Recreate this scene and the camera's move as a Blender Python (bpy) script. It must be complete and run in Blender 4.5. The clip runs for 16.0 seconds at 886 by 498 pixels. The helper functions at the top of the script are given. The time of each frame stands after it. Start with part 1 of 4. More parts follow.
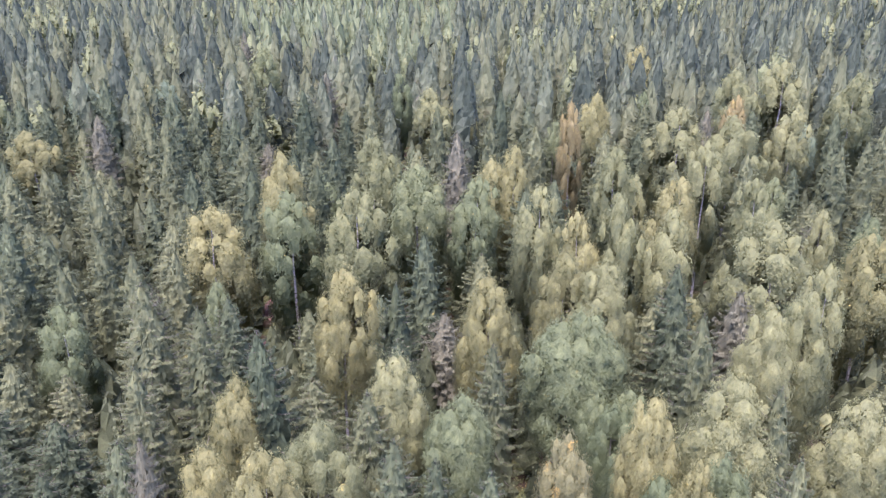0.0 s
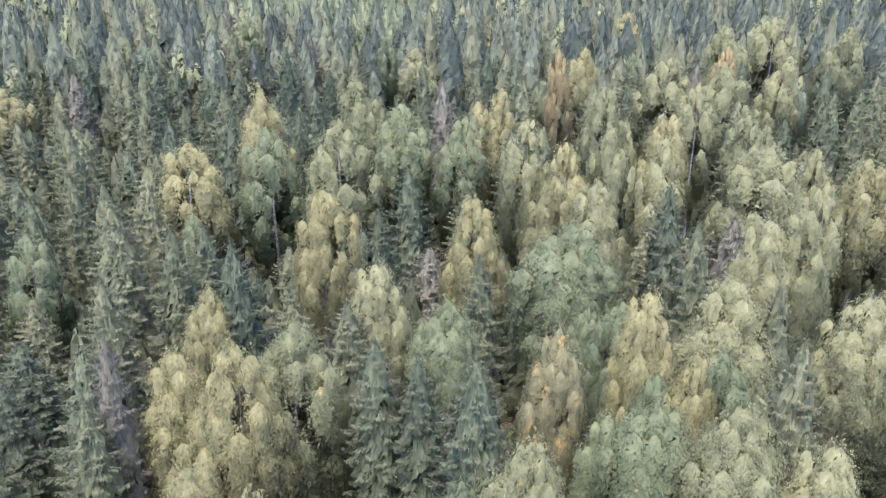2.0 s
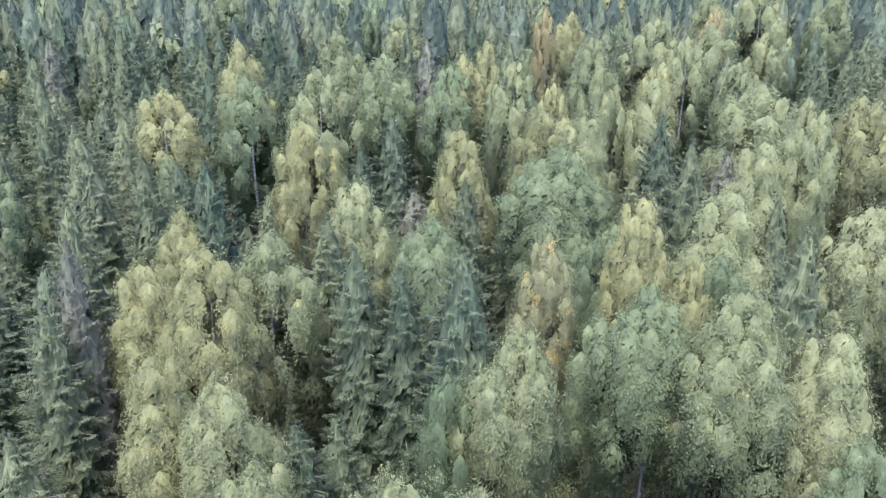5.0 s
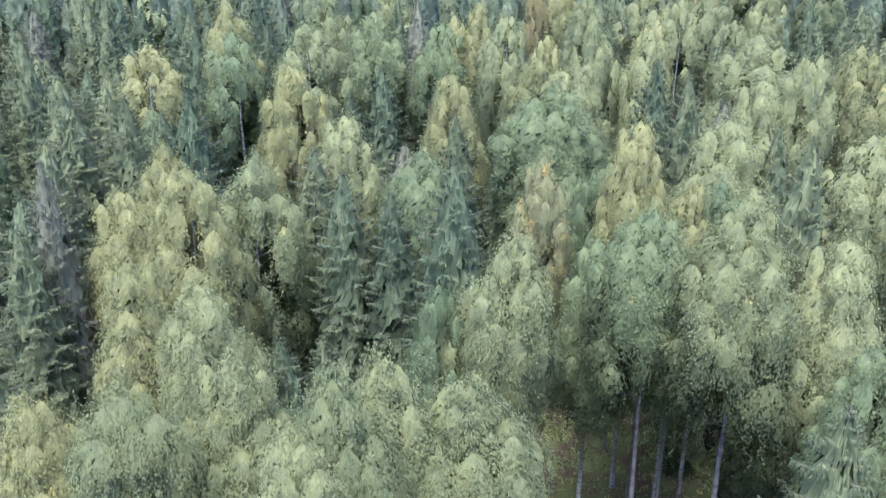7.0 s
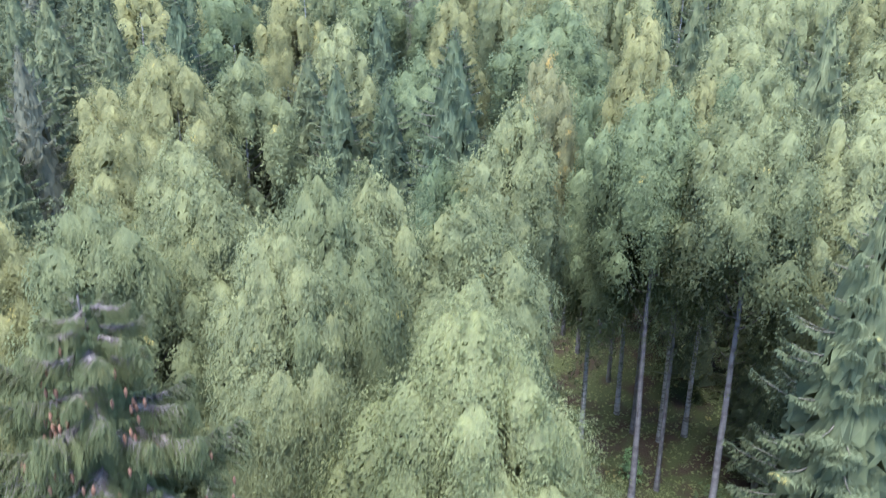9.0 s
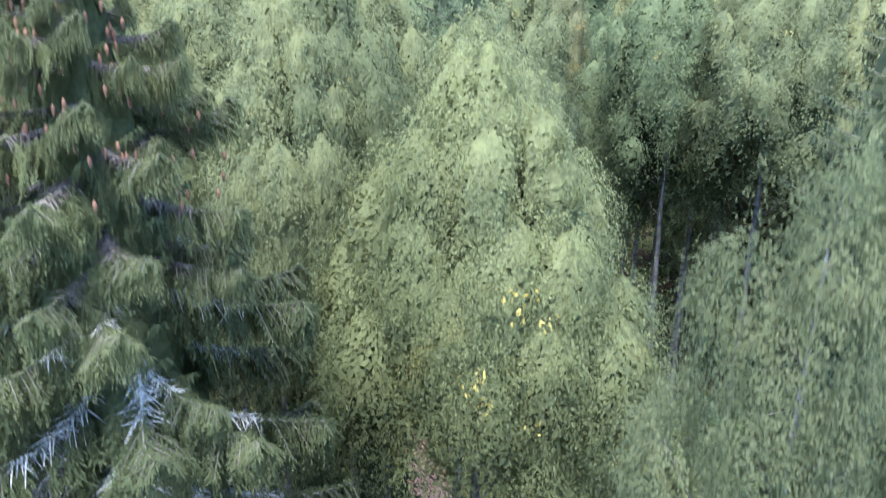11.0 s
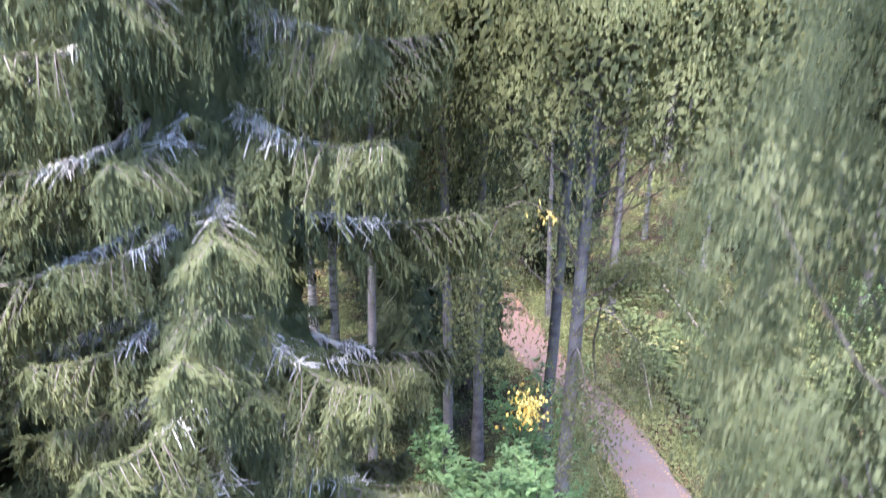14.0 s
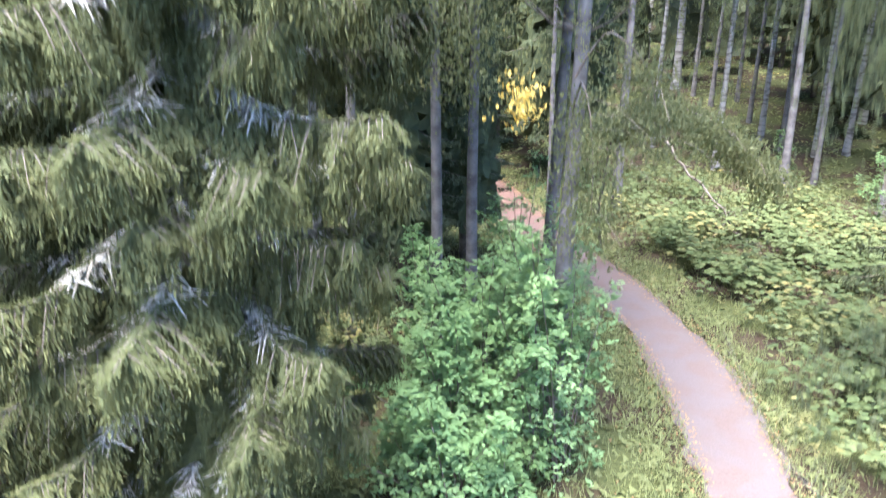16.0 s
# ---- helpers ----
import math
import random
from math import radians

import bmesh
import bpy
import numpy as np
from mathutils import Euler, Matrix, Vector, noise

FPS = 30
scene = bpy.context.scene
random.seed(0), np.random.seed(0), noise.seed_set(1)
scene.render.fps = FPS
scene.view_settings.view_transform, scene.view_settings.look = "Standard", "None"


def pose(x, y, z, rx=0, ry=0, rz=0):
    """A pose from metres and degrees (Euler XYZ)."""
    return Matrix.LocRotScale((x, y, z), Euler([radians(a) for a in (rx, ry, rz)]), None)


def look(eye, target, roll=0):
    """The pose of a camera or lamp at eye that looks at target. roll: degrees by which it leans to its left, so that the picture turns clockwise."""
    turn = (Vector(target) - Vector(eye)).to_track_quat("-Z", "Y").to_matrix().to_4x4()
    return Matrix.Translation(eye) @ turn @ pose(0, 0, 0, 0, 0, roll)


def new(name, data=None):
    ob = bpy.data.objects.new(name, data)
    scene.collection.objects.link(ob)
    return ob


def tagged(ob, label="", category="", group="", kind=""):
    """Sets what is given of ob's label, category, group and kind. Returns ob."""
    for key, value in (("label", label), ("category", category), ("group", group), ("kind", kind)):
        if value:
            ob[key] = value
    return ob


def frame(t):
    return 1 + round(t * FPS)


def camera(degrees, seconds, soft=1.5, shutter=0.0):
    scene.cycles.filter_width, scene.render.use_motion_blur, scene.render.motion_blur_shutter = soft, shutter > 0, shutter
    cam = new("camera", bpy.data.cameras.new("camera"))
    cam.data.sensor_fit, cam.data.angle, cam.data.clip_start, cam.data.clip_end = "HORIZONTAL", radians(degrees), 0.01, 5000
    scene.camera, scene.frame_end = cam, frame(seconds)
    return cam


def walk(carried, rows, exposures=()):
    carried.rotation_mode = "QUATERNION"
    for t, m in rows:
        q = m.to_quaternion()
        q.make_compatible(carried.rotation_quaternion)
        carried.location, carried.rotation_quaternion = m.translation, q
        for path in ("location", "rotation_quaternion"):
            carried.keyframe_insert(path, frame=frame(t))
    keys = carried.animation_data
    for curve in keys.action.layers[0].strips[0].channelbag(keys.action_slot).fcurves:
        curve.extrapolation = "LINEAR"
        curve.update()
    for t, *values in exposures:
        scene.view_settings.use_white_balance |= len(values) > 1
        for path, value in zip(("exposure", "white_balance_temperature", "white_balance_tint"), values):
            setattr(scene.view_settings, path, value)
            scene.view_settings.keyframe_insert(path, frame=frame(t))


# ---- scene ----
cam = camera(57.36, 16.0, soft=1.3, shutter=0.6)
PATH = (  # seconds, x, y, z, yaw, pitch, roll
    (0.0, 0.000, 0.000, 45.000, 0.00, -21.00, 0.06),
    (0.5, 0.087, 0.032, 43.482, -0.18, -20.99, 0.03),
    (1.0, 0.176, 0.059, 41.919, -0.71, -20.98, -0.02),
    (1.5, 0.255, 0.096, 40.355, -0.80, -20.94, -0.05),
    (2.0, 0.310, 0.153, 38.784, -0.85, -21.06, -0.03),
    (2.5, 0.351, 0.206, 37.215, -0.96, -20.98, 0.01),
    (3.0, 0.370, 0.271, 35.749, -1.03, -21.13, -0.05),
    (3.5, 0.382, 0.337, 34.763, -1.08, -21.07, -0.00),
    (3.7, 0.386, 0.358, 34.449, -1.13, -20.90, -0.05),
    (4.2, 0.403, 0.392, 33.885, -1.28, -20.88, -0.05),
    (4.8, 0.435, 0.397, 33.516, -1.70, -20.84, -0.06),
    (5.3, 0.460, 0.385, 33.134, -2.03, -20.80, -0.06),
    (5.8, 0.476, 0.371, 32.382, -2.18, -20.79, -0.06),
    (6.0, 0.481, 0.364, 32.011, -2.18, -20.86, 0.07),
    (6.5, 0.489, 0.357, 30.941, -2.29, -20.88, -0.02),
    (7.0, 0.510, 0.394, 29.720, -2.42, -20.99, -0.04),
    (7.5, 0.573, 0.471, 28.563, -2.42, -21.05, -0.04),
    (8.0, 0.650, 0.536, 27.286, -2.43, -21.08, 0.03),
    (8.2, 0.670, 0.550, 26.759, -2.45, -21.06, 0.02),
    (8.7, 0.640, 0.511, 25.536, -2.45, -21.05, 0.04),
    (9.2, 0.491, 0.331, 24.344, -2.43, -21.02, 0.08),
    (9.8, 0.318, 0.072, 22.959, -2.42, -20.99, 0.13),
    (10.3, 0.314, -0.061, 21.847, -2.41, -20.98, 0.15),
    (10.5, 0.339, -0.088, 21.392, -2.35, -20.94, -0.10),
    (11.0, 0.452, -0.142, 20.314, -2.06, -20.91, -0.05),
    (11.5, 0.548, -0.150, 19.277, -1.99, -21.04, -0.10),
    (12.0, 0.575, -0.083, 18.080, -1.89, -21.05, 0.19),
    (12.5, 0.545, -0.054, 17.029, -1.72, -21.02, -0.06),
    (13.0, 0.452, -0.037, 15.957, 0.69, -20.86, 0.04),
    (13.5, 0.338, 0.003, 14.790, 4.20, -20.93, 0.10),
    (14.0, 0.244, 0.075, 13.632, 4.98, -21.08, -0.05),
    (14.5, 0.260, 0.165, 12.526, 5.16, -21.02, 0.00),
    (15.0, 0.327, 0.249, 11.334, 5.31, -20.97, -0.02),
    (15.5, 0.457, 0.339, 10.226, 5.23, -20.91, -0.08),
    (16.0, 0.547, 0.406, 9.000, 5.27, -21.05, 0.12),
)
SPOTS = [(t, Matrix.Translation((x, y, z)) @ pose(0, 0, 0, 90 + pitch, 0, yaw) @ pose(0, 0, 0, 0, 0, roll))
         for t, x, y, z, yaw, pitch, roll in PATH]
walk(cam, SPOTS, exposures=((0.0, 2.18, 5850, 42), (3.7, 2.15, 5550, 27), (8.0, 2.15, 5350, 16), (11.0, 2.18, 5300, 11), (12.3, 2.66, 5400, 17), (13.5, 3.05, 5580, 26), (15.0, 3.42, 5720, 22), (16.0, 3.36, 5750, 16)))

# ---- light: a bright overcast sky with a weak, wide sun behind thin cloud ----
world = bpy.data.worlds.new("overcast_sky")
scene.world = world
world.use_nodes = True
wn, wl = world.node_tree.nodes, world.node_tree.links
wn.clear()
sky = wn.new("ShaderNodeTexSky")
sky.sky_type = "NISHITA"
sky.sun_disc = False
sky.sun_elevation, sky.sun_rotation = radians(72), radians(201)
grey = wn.new("ShaderNodeHueSaturation")
grey.inputs["Saturation"].default_value = 1.1
back = wn.new("ShaderNodeBackground")
back.inputs["Strength"].default_value = 0.15
wout = wn.new("ShaderNodeOutputWorld")
wl.new(sky.outputs[0], grey.inputs["Color"])
wl.new(grey.outputs[0], back.inputs["Color"])
wl.new(back.outputs[0], wout.inputs["Surface"])
sun = new("sun", bpy.data.lights.new("sun", "SUN"))
sun.data.energy, sun.data.angle, sun.data.color = 3.6, radians(42), (1.0, 0.92, 0.78)
sun.matrix_world = look((-5, -13, 45), (0, 0, 0))


# ---- materials ----
def material(name, rough=0.7, spec=0.3):
    m = bpy.data.materials.new(name)
    m.use_nodes = True
    m.node_tree.nodes.clear()
    out = m.node_tree.nodes.new("ShaderNodeOutputMaterial")
    b = m.node_tree.nodes.new("ShaderNodeBsdfPrincipled")
    b.inputs["Roughness"].default_value = rough
    b.inputs["Specular IOR Level"].default_value = spec
    m.node_tree.links.new(b.outputs[0], out.inputs["Surface"])
    return m, m.node_tree.nodes, m.node_tree.links, b, out


def mixed(nt, links, fac, a, b, blend="MIX"):
    n = nt.new("ShaderNodeMix")
    n.data_type, n.blend_type = "RGBA", blend
    for socket, value in ((n.inputs["Factor"], fac), (n.inputs[6], a), (n.inputs[7], b)):
        if isinstance(value, bpy.types.NodeSocket):
            links.new(value, socket)
        elif isinstance(value, (int, float)):
            socket.default_value = value
        else:
            socket.default_value = (*value, 1)
    return n.outputs[2]


def noise_node(nt, links, scale, detail=3.0, coords="Object", stretch=None):
    tc = nt.new("ShaderNodeTexCoord")
    n = nt.new("ShaderNodeTexNoise")
    n.inputs["Scale"].default_value, n.inputs["Detail"].default_value = scale, detail
    src = tc.outputs[coords]
    if stretch:
        mp = nt.new("ShaderNodeMapping")
        mp.inputs["Scale"].default_value = stretch
        links.new(src, mp.inputs["Vector"])
        src = mp.outputs[0]
    links.new(src, n.inputs["Vector"])
    return n.outputs["Fac"]


def ramp(nt, links, src, low, high):
    n = nt.new("ShaderNodeMapRange")
    n.interpolation_type = "SMOOTHSTEP"
    links.new(src, n.inputs["Value"])
    n.inputs["From Min"].default_value, n.inputs["From Max"].default_value = low, high
    return n.outputs["Result"]


def foliage(name, deep, pale, autumn=(0.45, 0.30, 0.03), amount=0.1, through_light=0.42, rough=0.6, grain_scale=7.0, by_place=False):
    """Leaves: two greens by tree, a spread leaf by leaf, and clumps that have turned."""
    m, nt, links, b, out = material(name, rough, 0.2)
    info = nt.new("ShaderNodeObjectInfo")
    geo = nt.new("ShaderNodeNewGeometry")
    base = mixed(nt, links, info.outputs["Random"], deep, pale)
    own = mixed(nt, links, geo.outputs["Random Per Island"], [c * 0.75 for c in deep], [c * 1.12 for c in pale])
    base = mixed(nt, links, 0.16, base, own)
    grain = ramp(nt, links, noise_node(nt, links, grain_scale, 2.0), 0.25, 0.75)
    base = mixed(nt, links, 1.0, base, mixed(nt, links, grain, (0.78, 0.78, 0.78), (1.18, 1.18, 1.15)), "MULTIPLY")
    patch_noise = noise_node(nt, links, 0.55, 2.0)
    if by_place:
        links.new(geo.outputs["Position"], patch_noise.node.inputs["Vector"])
    patch = ramp(nt, links, patch_noise, 0.66 - 0.34 * amount, 0.8 - 0.3 * amount)
    gate = nt.new("ShaderNodeMath")
    gate.operation = "MULTIPLY"
    lit = ramp(nt, links, geo.outputs["Random Per Island"], 0.1, 1.1)
    links.new(patch, gate.inputs[0])
    links.new(lit, gate.inputs[1])
    base = mixed(nt, links, gate.outputs[0], base, autumn)
    links.new(base, b.inputs["Base Color"])
    tr = nt.new("ShaderNodeBsdfTranslucent")
    links.new(base, tr.inputs["Color"])
    mx = nt.new("ShaderNodeMixShader")
    mx.inputs[0].default_value = through_light
    links.new(b.outputs[0], mx.inputs[1])
    links.new(tr.outputs[0], mx.inputs[2])
    links.new(mx.outputs[0], out.inputs["Surface"])
    return m


def bark(name, dark, pale, scale, low, high, stretch=(1, 1, 1), bump=0.4):
    m, nt, links, b, out = material(name, 0.85, 0.2)
    big = ramp(nt, links, noise_node(nt, links, scale, 4.0, "Object", stretch), low, high)
    fine = noise_node(nt, links, scale * 7, 3.0)
    col = mixed(nt, links, big, dark, pale)
    col = mixed(nt, links, 0.35, col, mixed(nt, links, fine, [c * 0.5 for c in dark], [min(1, c * 1.4) for c in pale]))
    links.new(col, b.inputs["Base Color"])
    bp = nt.new("ShaderNodeBump")
    bp.inputs["Strength"].default_value, bp.inputs["Distance"].default_value = bump, 0.02
    links.new(fine, bp.inputs["Height"])
    links.new(bp.outputs[0], b.inputs["Normal"])
    return m


LEAF = {
    "green": foliage("birch_leaf_green", (0.080, 0.104, 0.050), (0.170, 0.198, 0.096), (0.42, 0.33, 0.10), 0.08),
    "young": foliage("young_spruce_needles", (0.066, 0.092, 0.046), (0.118, 0.145, 0.070), (0.18, 0.19, 0.09), 0.3, 0.15),
    "dome": foliage("birch_leaf_dome", (0.166, 0.188, 0.086), (0.266, 0.284, 0.132), (0.42, 0.37, 0.13), 0.12, 0.52),
    "silver": foliage("birch_leaf_silvery", (0.136, 0.158, 0.078), (0.225, 0.243, 0.124), (0.40, 0.36, 0.14), 0.05, 0.68),
    "spruce": foliage("spruce_needles_dark", (0.046, 0.058, 0.031), (0.106, 0.122, 0.060), (0.11, 0.12, 0.055), 0.3, 0.1, 0.6),
    "distant": foliage("distant_spruce_needles", (0.062, 0.080, 0.048), (0.118, 0.140, 0.082), (0.15, 0.15, 0.10), 0.2, 0.2, 0.7),
    "distant_olive": foliage("distant_spruce_olive", (0.090, 0.106, 0.054), (0.160, 0.174, 0.092), (0.15, 0.15, 0.08), 0.2, 0.2, 0.7),
    "distant_dark": foliage("distant_spruce_dark", (0.044, 0.060, 0.040), (0.084, 0.104, 0.066), (0.09, 0.10, 0.06), 0.2, 0.2, 0.7),
    "hero": foliage("near_spruce_needles", (0.086, 0.103, 0.046), (0.136, 0.153, 0.068), (0.175, 0.178, 0.076), 0.35, 0.38, 0.7, 14.0),
    "shrub": foliage("rowan_leaf", (0.120, 0.215, 0.088), (0.225, 0.345, 0.155), (0.3, 0.28, 0.07), 0.08, 0.35, 0.5),
    "herb": foliage("herb_leaf", (0.084, 0.118, 0.050), (0.150, 0.184, 0.084), (0.30, 0.255, 0.10), 0.34, 0.35, 0.5, 7.0, True),
    "gold": foliage("turned_leaf", (0.46, 0.36, 0.09), (0.66, 0.53, 0.17), (0.6, 0.38, 0.05), 0.3, 0.35, 0.5),
    "grass": foliage("grass_blade", (0.10, 0.13, 0.055), (0.23, 0.25, 0.11), (0.30, 0.24, 0.12), 0.3, 0.3, 0.6),
    "floor": foliage("floor_herb", (0.092, 0.112, 0.045), (0.19, 0.212, 0.090), (0.36, 0.27, 0.10), 0.3, 0.35, 0.6, 5.0, True),
    "rust": foliage("dry_rust_leaf", (0.13, 0.060, 0.035), (0.24, 0.115, 0.062), (0.26, 0.15, 0.07), 0.3, 0.2, 0.8),
    "litter": foliage("fallen_leaf", (0.20, 0.115, 0.065), (0.34, 0.22, 0.11), (0.36, 0.29, 0.11), 0.4, 0.1, 0.8),
}
BARK = {
    "birch": bark("birch_bark", (0.07, 0.06, 0.055), (0.36, 0.35, 0.34), 1.6, 0.36, 0.55, (1, 1, 3.5)),
    "aspen": bark("aspen_bark", (0.065, 0.060, 0.062), (0.20, 0.19, 0.195), 2.2, 0.3, 0.65, (1, 1, 1.5)),
    "spruce": bark("spruce_bark", (0.055, 0.043, 0.036), (0.19, 0.165, 0.15), 3.0, 0.35, 0.7),
    "lichen": bark("lichen_bark", (0.13, 0.12, 0.105), (0.55, 0.53, 0.475), 9.0, 0.40, 0.52),
    "grey": bark("spruce_limb_bark", (0.085, 0.075, 0.056), (0.19, 0.172, 0.135), 4.0, 0.35, 0.65),
    "twig": bark("twig_bark", (0.07, 0.055, 0.05), (0.22, 0.19, 0.17), 3.0, 0.35, 0.7),
}


def crown_foliage(name, through_light, rough, spread, grain_scale):
    """Leaves or needles of the wood's trees: the tree's own colour, a spread from leaf to leaf, clumps, and bunches that have turned."""
    m, nt, links, b, out = material(name, rough, 0.2)
    info, geo = nt.new("ShaderNodeObjectInfo"), nt.new("ShaderNodeNewGeometry")
    base = info.outputs["Color"]
    own = mixed(nt, links, geo.outputs["Random Per Island"], (1 - spread, 1 - spread, 1 - spread), (1 + spread, 1 + spread * 0.92, 1 + spread * 0.7))
    base = mixed(nt, links, 1.0, base, own, "MULTIPLY")
    clump = ramp(nt, links, noise_node(nt, links, grain_scale, 3.0), 0.28, 0.72)
    base = mixed(nt, links, 1.0, base, mixed(nt, links, clump, (0.80, 0.83, 0.84), (1.16, 1.14, 1.06)), "MULTIPLY")
    patch = noise_node(nt, links, 1.1, 3.0)
    edge = nt.new("ShaderNodeMath")
    edge.operation = "MULTIPLY_ADD"
    links.new(info.outputs["Alpha"], edge.inputs[0])
    edge.inputs[1].default_value, edge.inputs[2].default_value = 0.34, -0.70
    over = nt.new("ShaderNodeMath")
    over.operation = "ADD"
    links.new(patch, over.inputs[0])
    links.new(edge.outputs[0], over.inputs[1])
    gate = nt.new("ShaderNodeMath")
    gate.operation = "MULTIPLY"
    links.new(ramp(nt, links, over.outputs[0], 0.0, 0.12), gate.inputs[0])
    links.new(ramp(nt, links, geo.outputs["Random Per Island"], 0.15, 0.9), gate.inputs[1])
    turned = mixed(nt, links, ramp(nt, links, info.outputs["Alpha"], 0.28, 0.5), (0.42, 0.345, 0.095), (0.52, 0.285, 0.085))
    base = mixed(nt, links, gate.outputs[0], base, turned)
    links.new(base, b.inputs["Base Color"])
    tr = nt.new("ShaderNodeBsdfTranslucent")
    links.new(base, tr.inputs["Color"])
    mx = nt.new("ShaderNodeMixShader")
    mx.inputs[0].default_value = through_light
    links.new(b.outputs[0], mx.inputs[1])
    links.new(tr.outputs[0], mx.inputs[2])
    links.new(mx.outputs[0], out.inputs["Surface"])
    return m


CROWN = crown_foliage("birch_crown_leaves", 0.46, 0.75, 0.11, 1.8)
NEEDLES = crown_foliage("spruce_crown_needles", 0.22, 0.75, 0.14, 2.2)


def ground_material():
    m, nt, links, b, out = material("forest_floor", 0.95, 0.1)
    moss = mixed(nt, links, noise_node(nt, links, 9.0, 5.0), (0.038, 0.047, 0.018), (0.088, 0.098, 0.038))
    dirt = mixed(nt, links, noise_node(nt, links, 14.0, 5.0), (0.025, 0.019, 0.013), (0.070, 0.050, 0.034))
    col = mixed(nt, links, ramp(nt, links, noise_node(nt, links, 0.6, 6.0), 0.42, 0.62), moss, dirt)
    links.new(col, b.inputs["Base Color"])
    bp = nt.new("ShaderNodeBump")
    bp.inputs["Strength"].default_value, bp.inputs["Distance"].default_value = 0.8, 0.08
    links.new(noise_node(nt, links, 11.0, 5.0), bp.inputs["Height"])
    links.new(bp.outputs[0], b.inputs["Normal"])
    return m


def gravel_material():
    m, nt, links, b, out = material("trail_gravel", 0.95, 0.1)
    col = mixed(nt, links, noise_node(nt, links, 38.0, 4.0), (0.084, 0.068, 0.065), (0.168, 0.141, 0.138))
    col = mixed(nt, links, ramp(nt, links, noise_node(nt, links, 1.7, 8.0), 0.40, 0.66), col, mixed(nt, links, noise_node(nt, links, 26.0, 5.0), (0.082, 0.060, 0.053), (0.170, 0.132, 0.122)))
    # needle litter reddens the part that runs in under the spruces
    sep = nt.new("ShaderNodeSeparateXYZ")
    links.new(nt.new("ShaderNodeTexCoord").outputs["Object"], sep.inputs[0])
    col = mixed(nt, links, ramp(nt, links, sep.outputs["Y"], 19.0, 30.0), col, mixed(nt, links, noise_node(nt, links, 20.0, 4.0), (0.095, 0.058, 0.048), (0.19, 0.122, 0.100)))
    links.new(col, b.inputs["Base Color"])
    bp = nt.new("ShaderNodeBump")
    bp.inputs["Strength"].default_value, bp.inputs["Distance"].default_value = 0.6, 0.02
    links.new(noise_node(nt, links, 60.0, 3.0), bp.inputs["Height"])
    links.new(bp.outputs[0], b.inputs["Normal"])
    return m


SOIL, GRAVEL = ground_material(), gravel_material()


# ---- mesh tools ----
def wood_mesh(name, trunk, limbs, mat, limb_mat):
    me = quad_mesh(name, *joined([trunk, limbs]), mat, True)
    me.materials.append(limb_mat)
    index = np.zeros(len(me.polygons), np.int32)
    index[len(trunk[1]):] = 1
    me.polygons.foreach_set("material_index", index)
    return me


def quad_mesh(name, verts, quads, mat, smooth=False):
    me = bpy.data.meshes.new(name)
    verts, quads = np.asarray(verts, np.float32), np.asarray(quads, np.int32)
    me.vertices.add(len(verts))
    me.vertices.foreach_set("co", verts.ravel())
    me.loops.add(quads.size)
    me.loops.foreach_set("vertex_index", quads.ravel())
    me.polygons.add(len(quads))
    me.polygons.foreach_set("loop_start", np.arange(0, quads.size, quads.shape[1], dtype=np.int32))
    me.polygons.foreach_set("use_smooth", np.full(len(quads), smooth))
    me.update(calc_edges=True)
    me.materials.append(mat)
    return me


def leaf_mesh(name, piece, mat):
    """Leaves shaded as one soft mass: each leaf takes the direction of the crown's surface where it hangs."""
    v, q, n = piece
    e = q.shape[1]
    tri = v.reshape(-1, e, 3)
    facing = np.cross(tri[:, 1] - tri[:, 0], tri[:, 2] - tri[:, 0])
    turned = (facing * n).sum(1) < 0
    tri = np.where(turned[:, None, None], tri[:, ::-1], tri)
    me = quad_mesh(name, tri.reshape(-1, 3), q, mat, True)
    a = me.attributes.new("custom_normal", "FLOAT_VECTOR", "POINT")
    a.data.foreach_set("vector", np.repeat(unit(n), e, 0).astype(np.float32).ravel())
    return me


def unit(v):
    return v / np.maximum(np.linalg.norm(v, axis=-1, keepdims=True), 1e-9)


def blades(base, axis, side, length, width, fold=0.12):
    """Pointed leaves: one folded quad each, from base along axis."""
    axis, side = unit(axis), unit(side)
    up = np.cross(axis, side)
    length, width = np.broadcast_to(length, len(base))[:, None], np.broadcast_to(width, len(base))[:, None]
    mid = base + axis * length * 0.45 + up * width * fold
    v = np.stack([base, mid + side * width / 2, base + axis * length, mid - side * width / 2], 1)
    return v.reshape(-1, 3), np.arange(len(base) * 4).reshape(-1, 4)


def slips(base, axis, side, length, width):
    """Small leaves for trees seen from afar: one triangle each."""
    axis, side = unit(axis), unit(side)
    length, width = np.broadcast_to(length, len(base))[:, None], np.broadcast_to(width, len(base))[:, None]
    v = np.stack([base + side * width / 2, base - side * width / 2 + axis * length * 0.15, base + axis * length], 1)
    return v.reshape(-1, 3), np.arange(len(base) * 3).reshape(-1, 3)


